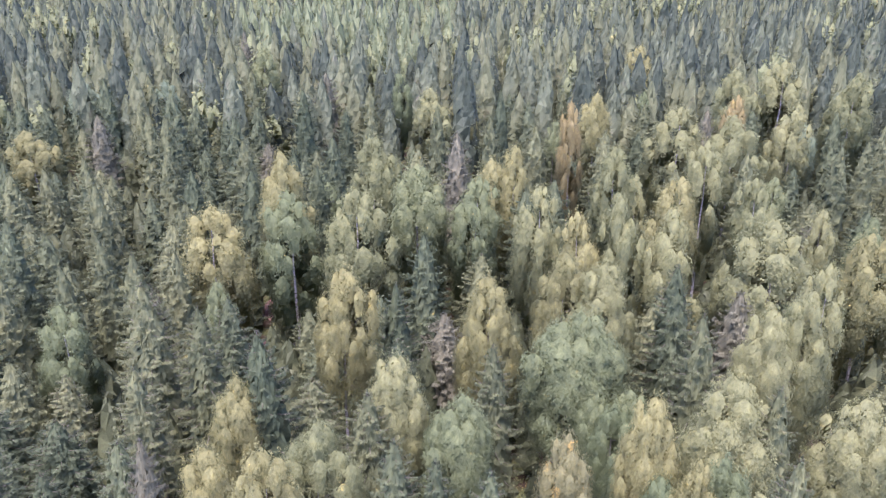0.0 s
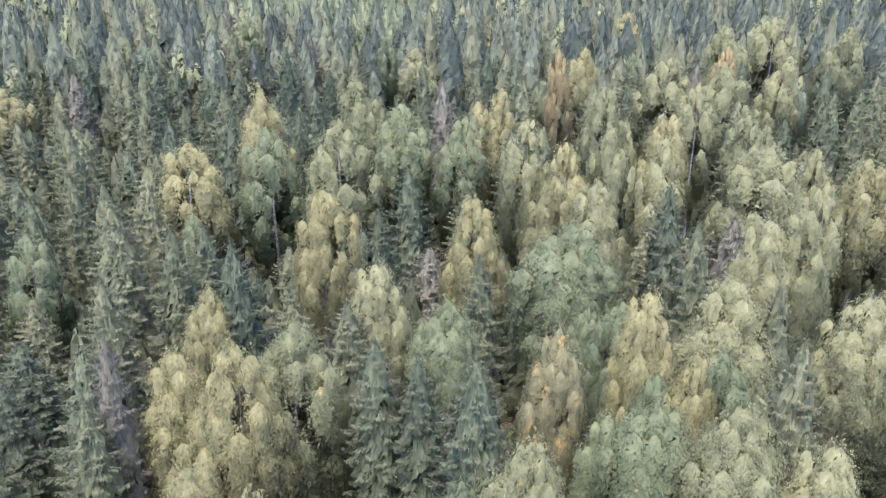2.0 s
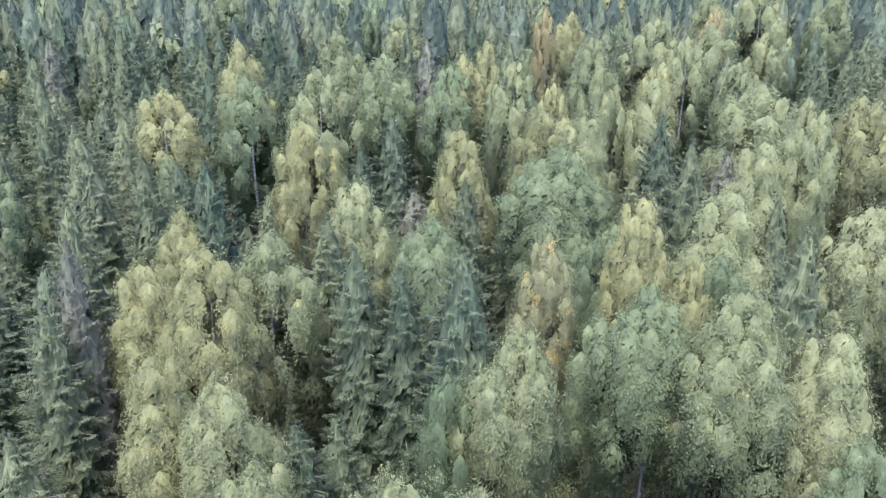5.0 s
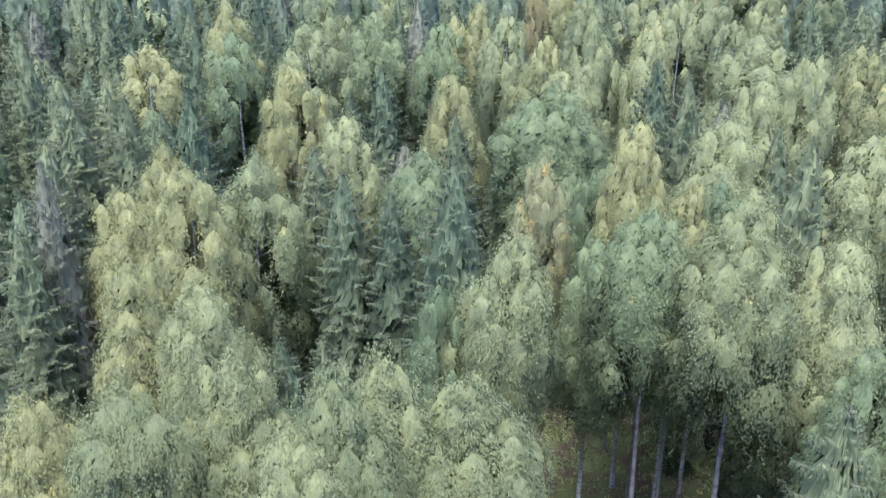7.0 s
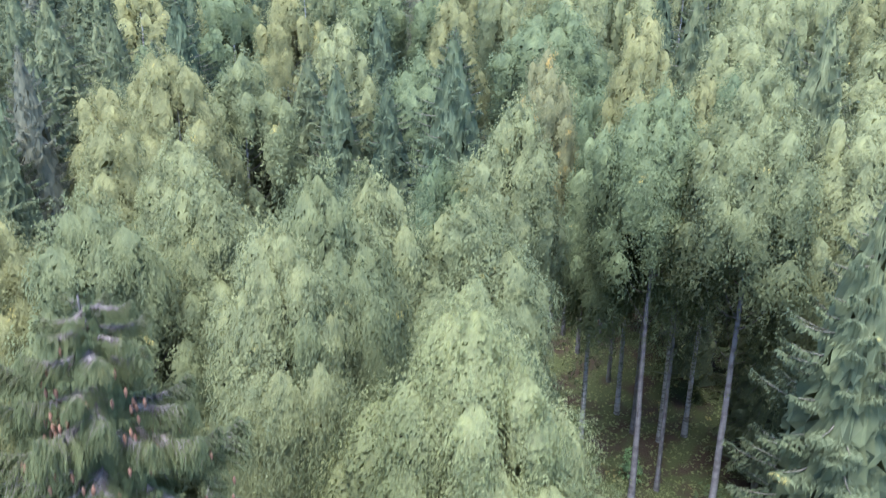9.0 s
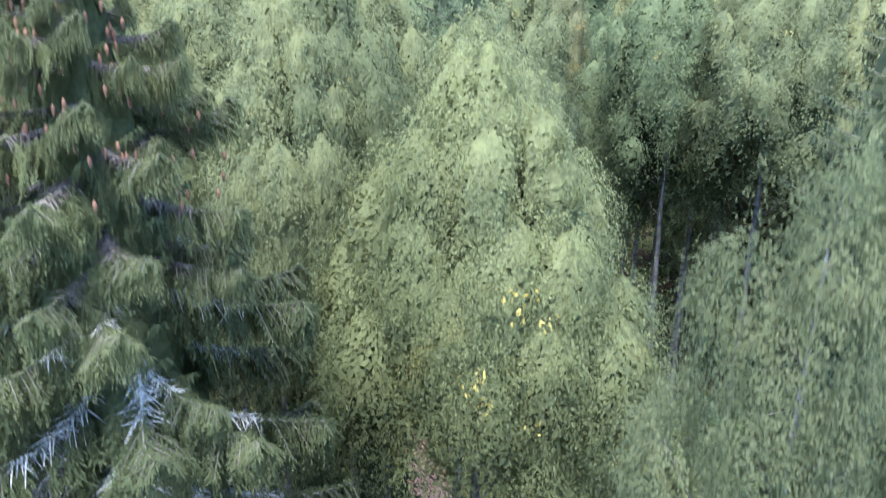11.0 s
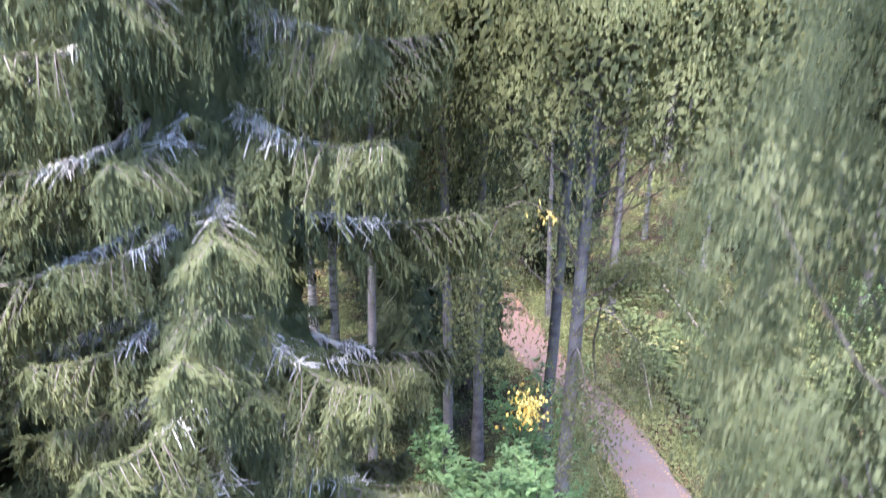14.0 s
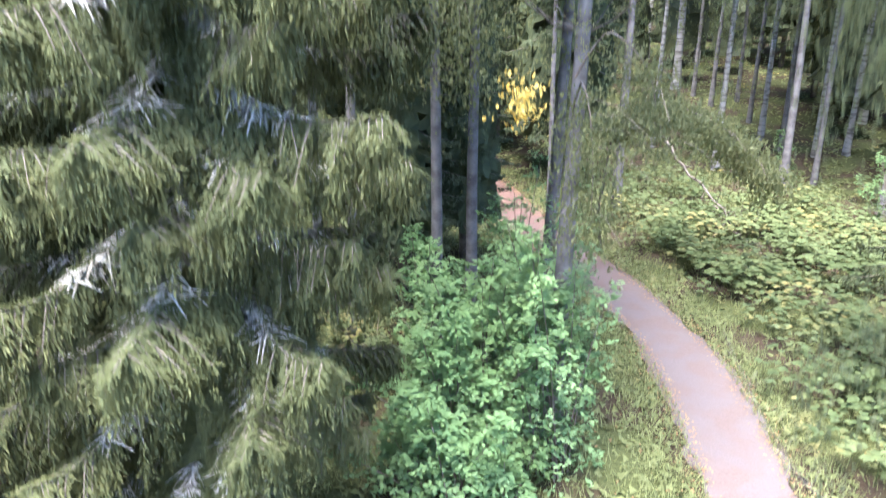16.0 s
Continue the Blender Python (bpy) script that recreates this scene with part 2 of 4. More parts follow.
def tube(points, radii, sides=6):
    points, radii = np.asarray(points, float), np.asarray(radii, float)
    along = unit(np.gradient(points, axis=0))
    ref = np.where(np.abs(along[:, 2:]) > 0.8, np.array([[1.0, 0, 0]]), np.array([[0, 0, 1.0]]))
    a = unit(np.cross(along, ref))
    b = np.cross(along, a)
    ang = np.arange(sides) * 2 * np.pi / sides
    ring = a[:, None] * np.cos(ang)[None, :, None] + b[:, None] * np.sin(ang)[None, :, None]
    v = (points[:, None] + ring * radii[:, None, None]).reshape(-1, 3)
    i, j = np.meshgrid(np.arange(len(points) - 1), np.arange(sides), indexing="ij")
    n = (j + 1) % sides
    q = np.stack([i * sides + j, i * sides + n, (i + 1) * sides + n, (i + 1) * sides + j], -1)
    return v, q.reshape(-1, 4)


def joined(pieces):
    vs, qs, at = [], [], 0
    for v, q in pieces:
        vs.append(v)
        qs.append(q + at)
        at += len(v)
    return np.concatenate(vs), np.concatenate(qs)


def part(name, me, parent, mat=None, label="", m=None):
    ob = new(name, me)
    ob.parent = parent
    if m is not None:
        ob.matrix_local = m
    if mat is not None:
        ob.material_slots[0].link = "OBJECT"
        ob.material_slots[0].material = mat
    if label:
        tagged(ob, label)
    return ob


# ---- the shape of the land ----
def land(x, y):
    """Height of the ground: level by the trail, then a slow rise."""
    x, y = np.asarray(x, float), np.asarray(y, float)
    d = np.clip(y - 34, 0, 110)
    z = 0.040 * d - 0.00006 * d * d + 0.10 * np.sin(x * 0.55 + 0.3 * y) * np.sin(0.41 * y + 1.0)
    z = z + 0.25 * np.sin(x * 0.11 + 2.0) * np.sin(y * 0.09)
    far = np.clip(np.hypot(x, y - 60) - 150, 0, 900)
    return z + 0.006 * far


TRAIL = np.array([(1.0, -30), (2.6, -12), (3.7, -2), (4.4, 6), (4.75, 12), (4.65, 15), (4.3, 17.5), (3.65, 19.8), (2.9, 22), (1.8, 24.2),
                  (0.9, 26.3), (-0.3, 30), (-2.0, 33), (-5.0, 37.2), (-8.0, 42), (-12.5, 54), (-18.5, 72), (-20.6, 87), (-22.2, 97), (-27, 120)])


def spline(points, n):
    k = np.r_[0, np.cumsum(np.linalg.norm(np.diff(points, axis=0), axis=1))]
    m = np.gradient(points, k, axis=0)
    s = np.linspace(0, k[-1], n)
    i = np.clip(np.searchsorted(k, s) - 1, 0, len(k) - 2)
    h = (k[i + 1] - k[i])[:, None]
    t = ((s - k[i])[:, None]) / h
    return ((2 * t**3 - 3 * t**2 + 1) * points[i] + (t**3 - 2 * t**2 + t) * h * m[i]
            + (-2 * t**3 + 3 * t**2) * points[i + 1] + (t**3 - t**2) * h * m[i + 1])


LINE = spline(TRAIL, 420)


def off_trail(x, y):
    return np.min(np.hypot(LINE[:, 0] - x, LINE[:, 1] - y))


def axis_steps(lo, hi, fine_lo, fine_hi, fine, coarse):
    a = list(np.arange(fine_lo, fine_hi, fine))
    s, v = fine, fine_hi
    while v < hi:
        a.append(v)
        s = min(s * 1.25, coarse)
        v += s
    s, v = fine, fine_lo - fine
    while v > lo:
        a.insert(0, v)
        s = min(s * 1.25, coarse)
        v -= s
    return np.array(a)


gx, gy = axis_steps(-1500, 1500, -14, 20, 0.5, 90), axis_steps(-1200, 2500, -4, 56, 0.5, 90)
GX, GY = np.meshgrid(gx, gy)
GZ = land(GX, GY)
cut = np.full(GX.shape, 9.0)
for a, b in zip(*np.where((GX > -32) & (GX < 12) & (GY > -32) & (GY < 125))):
    cut[a, b] = off_trail(GX[a, b], GY[a, b])
bumps = np.random.default_rng(5).normal(0, 0.035, GX.shape) * (np.abs(GX) < 40) * (np.abs(GY) < 80)
GZ = GZ + np.where(cut < 1.3, -0.05, bumps + 0.03)
ix, iy = np.meshgrid(np.arange(len(gx) - 1), np.arange(len(gy) - 1))
corner = (iy * len(gx) + ix).ravel()
ground = new("ground", quad_mesh("ground", np.stack([GX, GY, GZ], -1).reshape(-1, 3),
                                 np.stack([corner, corner + 1, corner + 1 + len(gx), corner + len(gx)], -1), SOIL, True))
tagged(ground, "mossy forest floor with leaf litter and bare soil", "ground", kind="structure")

away = unit(np.gradient(LINE, axis=0))
cross = np.stack([away[:, 1], -away[:, 0]], 1)
rng = np.random.default_rng(11)
cols = 7
half = 0.86 + 0.05 * np.sin(np.arange(len(LINE)) * 0.37) + rng.normal(0, 0.06, len(LINE))
u = np.linspace(-1, 1, cols)
strip = LINE[:, None] + cross[:, None] * (u[None, :, None] * half[:, None, None])
crown = 0.045 - 0.05 * np.abs(u) ** 3 - 0.015 * (np.abs(np.abs(u) - 0.5) < 0.2)
tz = land(strip[..., 0], strip[..., 1]) + crown[None]
i, j = np.meshgrid(np.arange(len(LINE) - 1), np.arange(cols - 1), indexing="ij")
c = (i * cols + j).ravel()
trail = new("trail_path", quad_mesh("trail_path", np.dstack([strip, tz]).reshape(-1, 3), np.stack([c, c + 1, c + 1 + cols, c + cols], -1), GRAVEL, True))
tagged(trail, "narrow reddish gravel footpath winding through the forest", "path", kind="structure")


# ---- trees ----
def birch_meshes(seed, high, wide, bare, plumes, leaves, size, each, core=0.0, sides=6, girth=1.0, droop=1.0, full=0.4, ragged=0.0, skin=(0.64, 0.92), lobed=0.4):
    """A weeping birch or aspen: a trunk, one limb to each plume, and leaves strung on hanging twigs over the plumes' bells.
    bare: the share of the height below the crown. full: where the crown is widest. Returns the trunk, the limbs, the leaves with their soft normals, and each leaf's limb."""
    r = np.random.default_rng(seed)
    lean = r.normal(0, 0.2, 2)
    hs = np.linspace(0, 1, 12)
    wob = np.cumsum(r.normal(0, 0.05, (12, 2)), 0) * hs[:, None]
    spine = np.c_[wob + lean * hs[:, None] ** 2, hs * (high - 0.8)]
    rad = 0.15 * girth * (high / 20) * (1 - hs) ** 0.85 + 0.012
    rad[0] *= 1.35
    trunk = tube(spine, rad, sides + 2)
    z0 = high * bare
    tall = high - z0
    k = plumes
    u = np.clip(((np.arange(k) + 0.5) / k) ** 0.82 + r.normal(0, 0.02, k), 0.02, 0.97)
    u[-1] = 1.0
    az = np.arange(k) * 2.39996 + r.normal(0, 0.3, k)
    env = np.where(u < full, 0.70 + 0.30 * np.sin(np.pi / 2 * u / full), np.maximum(1 - (np.maximum(u - full, 0) / (1 - full)) ** 2.5, 0.0) ** 0.55)
    one, two = r.random(2) * 6.28
    env = env * (1 + 0.13 * np.sin(az + one) + 0.12 * np.sin(2 * az + 3 * u + two))
    rp = wide / 2 * r.uniform(0.16, 0.33, k) * (0.60 + 0.40 * env)
    off = np.maximum(wide / 2 * env - rp, 0.0) * r.uniform(0.70, 1.12, k)
    hc, hk = rp * r.uniform(1.3, 2.6, k), rp * r.uniform(2.0, 4.2, k) * droop
    off[-1], rp[-1], hc[-1], hk[-1] = 0.05, 0.09 * wide, 0.9, 1.6
    zc = z0 + tall * np.minimum(u + r.normal(0, 0.025, k), 0.985) - hc
    zc[-1] = high - hc[-1]
    cx = np.interp(zc, spine[:, 2], spine[:, 0]) + np.cos(az) * off
    cy = np.interp(zc, spine[:, 2], spine[:, 1]) + np.sin(az) * off
    mid = np.c_[cx, cy, zc]
    limbs = []
    s = np.linspace(0, 1, 5)
    for q in range(k):
        low = max(zc[q] - off[q] * r.uniform(0.6, 1.2), z0 * 0.8)
        a = np.array([np.interp(low, spine[:, 2], spine[:, 0]), np.interp(low, spine[:, 2], spine[:, 1]), low])
        p = a + (mid[q] + np.array([0, 0, hc[q] * 0.5]) - a) * s[:, None]
        p[:, 2] -= 0.25 * off[q] * np.sin(np.pi * s)
        limbs.append(tube(p, np.linspace(0.034, 0.007, 5) * girth * (0.5 + off[q] / wide) * (1.0 if u[q] > ragged else 0.45), 4))

    def bells(n, shrink, spread):
        """Spots on the plumes' surfaces: the plume, the place, the outward direction and the way down along the surface."""
        w = rp * (rp + 0.5 * hc + hk)
        q = r.choice(k, n, p=w / w.sum())
        a = az[q] + r.normal(0, spread, n)
        cap = r.random(n) < 0.46
        d = r.random(n) ** 0.8
        t = np.arccos(1 - r.random(n) ** 0.6)
        ring = np.where(cap, np.sin(t) ** 1.6, 1 - 0.30 * d * d) * rp[q] * shrink
        lift = np.where(cap, np.cos(t) * hc[q], -d * hk[q])
        e = np.stack([np.cos(a), np.sin(a)], 1)
        place = mid[q] + np.c_[e * ring[:, None], lift * shrink]
        out = unit(np.c_[e * np.where(cap, np.sin(t), 1.0)[:, None], np.where(cap, np.cos(t) * rp[q] / hc[q], 0.05)])
        down = unit(np.c_[e * np.where(cap, np.cos(t), 0.0)[:, None], np.where(cap, -np.sin(t) - 0.35, -1.0)])
        return q, place, out, down

    def open_air(p, q, limit):
        ok = np.ones(len(p), bool)
        for o in range(k):
            dz = p[:, 2] - zc[o]
            near = ((p[:, 0] - cx[o]) ** 2 + (p[:, 1] - cy[o]) ** 2) / rp[o] ** 2 + (dz / np.where(dz > 0, hc[o], hk[o])) ** 2
            ok &= (q == o) | (near > limit)
        return ok

    n = int(leaves * 1.9) // each
    q, root, out, down = bells(n, r.uniform(0.78, 1.20, n) if core else r.uniform(0.90, 1.08, n), 1.35)
    keep = open_air(root, q, 0.50)
    if ragged:
        keep &= r.random(n) < np.clip((np.maximum(root[:, 2] - z0, 0) / (tall * ragged)) ** 1.8, 0.13, 1.0)
    q, root, out, down = (v[keep][: leaves // each] for v in (q, root, out, down))
    n = len(q)
    strand = r.uniform(0.2, 0.8, n) * (0.35 + 0.65 * rp[q])
    way = unit(down + 0.25 * out + r.normal(0, 0.20, (n, 3)))
    t = (np.arange(each) + 0.5) / each
    pts = (root[:, None] + way[:, None] * (strand[:, None] * t[None])[..., None] + r.normal(0, size * 0.75, (n, each, 3))).reshape(-1, 3)
    out, owner, ax = np.repeat(out, each, 0), np.repeat(q, each), np.repeat(way, each, 0)
    # upright leading shoots over the upper plumes
    e = max(5, leaves // 2600)
    for o in range(k // 4, k):
        for _ in range(2):
            f = r.random(e)
            base = mid[o] + np.array([*(r.normal(0, 0.34, 2) * rp[o]), hc[o] * 0.86])
            pts = np.concatenate([pts, base + np.c_[r.normal(0, 1, (e, 2)) * (0.03 + 0.15 * (1 - f))[:, None] * min(1, 1.4 * rp[o]), f * r.uniform(0.25, 0.7)]])
            out = np.concatenate([out, unit(r.normal(0, 0.5, (e, 3)) + np.array([0.4 * math.cos(az[o]), 0.4 * math.sin(az[o]), 0.8]))])
            owner = np.concatenate([owner, np.full(e, o)])
            ax = np.concatenate([ax, r.normal(0, 0.5, (e, 3)) + np.array([0, 0, 0.6])])
    m = len(pts)
    long = size * 1.25 * r.uniform(0.7, 1.3, m)
    heart = np.array([0, 0, z0 + 0.40 * tall])
    whole = unit((pts - heart) * np.array([1, 1, 0.6]))
    face = unit(0.7 * out + 0.3 * whole + r.normal(0, 0.32, (m, 3)))
    ax = ax + r.normal(0, 0.3, (m, 3))
    ax = ax - face * (ax * face).sum(1, keepdims=True) * 0.8
    v, f = slips(pts, ax, np.cross(face, unit(ax)), long, long * 0.58 * r.uniform(0.8, 1.2, m))
    soft = unit(lobed * out + (1 - lobed) * whole + np.array([0, 0, 0.15])) + r.normal(0, 0.16, (m, 3))
    if core:
        # the mass of leaves behind the hanging twigs: the uneven skin of each bell, leaf bunch by leaf bunch
        skins, faces, whose = [v], [soft], [owner]
        for o in range(k):
            cols = max(6, int(6.28 * rp[o] / core))
            t = np.linspace(0.06, np.pi / 2, max(3, int(1.35 * hc[o] / core)))
            d = np.linspace(0.0, 1.0, max(3, int(hk[o] / core)))[1:]
            ring, lift = np.r_[np.sin(t) ** 1.6, 1 - 0.35 * d * d], np.r_[np.cos(t) * hc[o] * 0.80, -d * hk[o] * 0.94]
            n = len(ring)
            a = (np.arange(cols)[None] + r.uniform(-0.3, 0.3, (n, cols)) + 0.5 * (np.arange(n) % 2)[:, None]) * 6.2832 / cols
            g = ring[:, None] * rp[o] * r.uniform(*skin, (n, cols))
            grid = np.stack([cx[o] + np.cos(a) * g, cy[o] + np.sin(a) * g, zc[o] + lift[:, None] + r.uniform(-0.35, 0.35, (n, cols)) * core], -1)
            nxt = np.roll(grid, -1, 1)
            tri = np.concatenate([np.stack([grid[:-1], nxt[:-1], grid[1:]], 2).reshape(-1, 3, 3), np.stack([nxt[:-1], nxt[1:], grid[1:]], 2).reshape(-1, 3, 3)])
            c = tri.mean(1)
            keep = open_air(c, np.full(len(c), o), 0.50)
            if ragged:
                keep &= r.random(len(c)) < np.clip((c[:, 2] - z0 - 0.12 * tall) / (tall * ragged), 0.0, 1.0)
            tri, c = tri[keep], c[keep]
            flare = unit((c - mid[o]) / np.array([rp[o], rp[o], hc[o]]) * np.where((c[:, 2] > zc[o])[:, None], np.ones(3), np.array([1, 1, 0.1])))
            skins.append(tri.reshape(-1, 3))
            faces.append(unit(lobed * flare + (1 - lobed) * unit((c - heart) * np.array([1, 1, 0.6])) + np.array([0, 0, 0.12])) + r.normal(0, 0.16, c.shape))
            whose.append(np.full(len(c), o))
        v, soft, owner = np.concatenate(skins), np.concatenate(faces), np.concatenate(whose)
        f = np.arange(len(v)).reshape(-1, 3)
    return trunk, limbs, (v, f, soft), owner


def spruce_meshes(seed, high, wide, arms, sprays, size, bare=0.08, sides=6, thin=0.0, pale=0.1):
    """A Norway spruce: a straight trunk, drooping arms with lifted ends, a fan of sprays along each arm and a fringe hanging under it."""
    r = np.random.default_rng(seed)
    hs = np.linspace(0, 1, 8)
    trunk = tube(np.c_[r.normal(0, 0.02, (8, 2)), hs * (high - 0.15)], 0.17 * (high / 20) * (1 - hs) + 0.012, sides)
    n = arms
    uu = np.clip((np.arange(n) + r.random(n)) / n, 0, 0.992) ** 0.85
    z = high * bare + high * (1 - bare) * uu
    az = np.arange(n) * 2.39996 + r.normal(0, 0.35, n)
    side_heavy = 1 + 0.10 * np.sin(az + r.random() * 6.28)
    below = high * (1 - bare) * (1 - uu)
    reach = wide / 2 * (1 - np.exp(-below / (0.85 * wide))) * r.uniform(0.70, 1.12, n) * np.where(uu < 0.10, 0.85, 1.0) * side_heavy + 0.08
    keep = r.random(n) > thin
    z, az, reach, uu = z[keep], az[keep], reach[keep], uu[keep]
    n = len(z)
    out = np.stack([np.cos(az), np.sin(az), 0 * az], 1)
    flank = np.stack([-np.sin(az), np.cos(az), 0 * az], 1)
    fall = 0.95 * uu - 0.80 + r.normal(0, 0.07, n)
    up = np.array([0, 0, 1.0])

    def arm(k, s):
        p = np.c_[np.zeros((len(k), 2)), z[k]] + out[k] * (reach[k] * s)[:, None]
        p[:, 2] += reach[k] * (fall[k] * s + 0.24 * s**3)
        return p

    bony = r.random(n) < pale
    wood = []
    if sides > 4:
        for k in range(n):
            s = np.array([0, 0.3, 0.6, 0.9])
            p = arm(np.full(4, k), s) + up * (0.05 if bony[k] else -0.03)
            wood.append(tube(p, np.array([0.028, 0.022, 0.014, 0.004]) * (0.45 + reach[k] / 2.2), 3))
    w = (reach + 0.15) ** 1.35
    which = r.choice(n, sprays, p=w / w.sum())
    s = 0.12 + 0.88 * r.random(sprays) ** 0.55
    s = np.where(bony[which] & (s < 0.42), s + 0.4, s)
    off = r.uniform(-1, 1, sprays) * 0.34 * (1.10 - s) * (reach[which] + 0.2)
    p = arm(which, s) + flank[which] * off[:, None]
    p[:, 2] -= 0.42 * np.abs(off)
    hangs = r.random(sprays) < 0.45
    sg = np.sign(off)[:, None]
    ax = np.where(hangs[:, None], -up + 0.22 * out[which] + r.normal(0, 0.16, (sprays, 3)),
                  0.75 * out[which] + 0.45 * sg * flank[which] - 0.35 * up + r.normal(0, 0.22, (sprays, 3)))
    side = np.where(hangs[:, None], np.cross(out[which] + r.normal(0, 0.5, (sprays, 3)), ax), np.cross(ax, up + 0.3 * out[which] + r.normal(0, 0.3, (sprays, 3))))
    long = size * (0.6 + 0.4 * np.minimum(1, reach[which] / 1.4)) * r.uniform(0.65, 1.35, sprays) * np.where(hangs, 1.25, 1.0)
    pieces = [slips(p, ax, side, long, long * 0.31)]
    soft = [0.75 * out[which] + 0.50 * up + 0.30 * sg * flank[which] - 0.35 * hangs[:, None] * up]
    # the mass of twigs behind the sprays: an uneven skirted cone
    step = size * 1.5
    rows = np.arange(0.35, high * (1 - bare), step * 1.5)
    cols = max(7, int(3.1416 * wide * 0.72 / step))
    a = (np.arange(cols)[None] + r.uniform(-0.3, 0.3, (len(rows), cols)) + 0.5 * (np.arange(len(rows)) % 2)[:, None]) * 6.2832 / cols
    g = wide / 2 * (1 - np.exp(-rows / (0.85 * wide)))[:, None] * ((0.54 if sprays > 5000 else 0.66) + 0.06 * np.sin(3 * a + 2.1 * rows[:, None]) + r.uniform(-0.14, 0.14, a.shape))
    grid = np.stack([np.cos(a) * g, np.sin(a) * g, high - rows[:, None] - 0.35 * g + r.uniform(-0.5, 0.5, a.shape) * step], -1)
    nxt = np.roll(grid, -1, 1)
    tri = np.concatenate([np.stack([grid[:-1], nxt[:-1], grid[1:]], 2).reshape(-1, 3, 3), np.stack([nxt[:-1], nxt[1:], grid[1:]], 2).reshape(-1, 3, 3)])
    io = unit(tri.mean(1) * np.array([1, 1, 0]))
    pieces.append((tri.reshape(-1, 3), np.arange(len(tri) * 3).reshape(-1, 3)))
    soft.append(io + 0.3 * up)
    # the leader and its small whorls
    k = 40 if sprays > 5000 else 8
    ta = r.random(k) * 6.28
    th = np.linspace(0.0, 1.3, k)
    to = np.c_[np.cos(ta), np.sin(ta), 0 * ta]
    top = np.c_[np.zeros((k, 2)), high - th]
    pieces.append(slips(top, to + up * 0.8, np.cross(to, up), 0.10 + 0.24 * th, 0.05 + 0.03 * th))
    soft.append(to + 0.4 * up)
    v, q = joined(pieces)
    soft = np.concatenate(soft)
    return trunk, (joined(wood) if wood else None), (v, q, unit(soft) + r.normal(0, 0.18, soft.shape))


POOL = {}


def variety(kind, lod):
    """Shared meshes of a kind at one fineness: a handful of differing trees, all 20 m high and 5 (birch) or 5.2 m (spruce) wide."""
    if (kind, lod) in POOL:
        return POOL[kind, lod]
    made = []
    for k in range(2 if kind == "tall" else 5 if lod else 3):
        seed = 31 * k + 7 * lod + (500 if kind == "spruce" else 0)
        if kind != "spruce":
            plumes, leaves, size, each, core = ((66, 125000, 0.056, 9, 0.13), (54, 44000, 0.080, 6, 0.19), (40, 14000, 0.125, 4, 0.30))[lod]
            bare = 0.54 if kind == "tall" else 0.40 + 0.03 * (k % 3)
            t, w, c, _ = birch_meshes(seed, 20, 5.0, bare, plumes, leaves, size, each, core, 6 if lod == 0 else 4, 1.0, 1.0, 0.40 + 0.05 * (k % 3), 0.22 if lod < 2 else 0.0, (0.58, 0.86) if kind == "tall" else (0.64, 0.92))
            w = w[:: 2 if lod else 1]
            stem = BARK["aspen" if kind == "tall" else "birch"]
            made.append((wood_mesh("birch_trunk", t, joined(w), stem, BARK["twig"]) if lod < 2 else quad_mesh("birch_trunk", *t, stem, True), leaf_mesh("birch_leaves", c, CROWN)))
        else:
            arms, sprays, size = ((300, 70000, 0.120), (230, 32000, 0.16), (150, 11000, 0.25))[lod]
            t, w, c = spruce_meshes(seed, 20, 5.2, arms, sprays, size, (0.10, 0.14, 0.18)[lod], 6 if lod < 2 else 4)
            made.append((wood_mesh("spruce_trunk", t, w, BARK["spruce"], BARK["grey"]) if w else quad_mesh("spruce_trunk", *t, BARK["spruce"], True), leaf_mesh("spruce_sprays", c, NEEDLES)))
    POOL[kind, lod] = made
    return made


TREES = []
WORDS = {
    "green": "tall silver birch with drooping green foliage", "pale": "tall silver birch with pale olive-green hanging foliage",
    "yellow": "silver birch whose crown is turning autumn yellow", "orange": "silver birch with orange-brown autumn leaves", "tipped": "olive-green silver birch with clusters of orange leaves",
    "blue": "broad-leaved aspen with cool bluish-green foliage", "spruce": "dark green Norway spruce with layered drooping boughs",
    "mossy": "olive-green Norway spruce with layered drooping boughs", "dead": "dying grey-brown spruce with bare dry twigs",
}
# a crown's darkest and palest colour, and how much of it has turned
HUES = {
    "green": ((0.100, 0.132, 0.069), (0.152, 0.182, 0.093), 0.06), "pale": ((0.140, 0.160, 0.080), (0.198, 0.213, 0.106), 0.09),
    "yellow": ((0.160, 0.168, 0.078), (0.208, 0.210, 0.096), 0.14), "tipped": ((0.16, 0.165, 0.084), (0.21, 0.21, 0.107), 0.38),
    "orange": ((0.190, 0.168, 0.080), (0.23, 0.198, 0.095), 0.24), "blue": ((0.088, 0.128, 0.086), (0.146, 0.190, 0.124), 0.03),
    "spruce": ((0.066, 0.088, 0.050), (0.102, 0.126, 0.070), 0.03), "mossy": ((0.100, 0.118, 0.062), (0.146, 0.162, 0.084), 0.06),
    "dead": ((0.110, 0.114, 0.078), (0.145, 0.146, 0.102), 0.0),
}


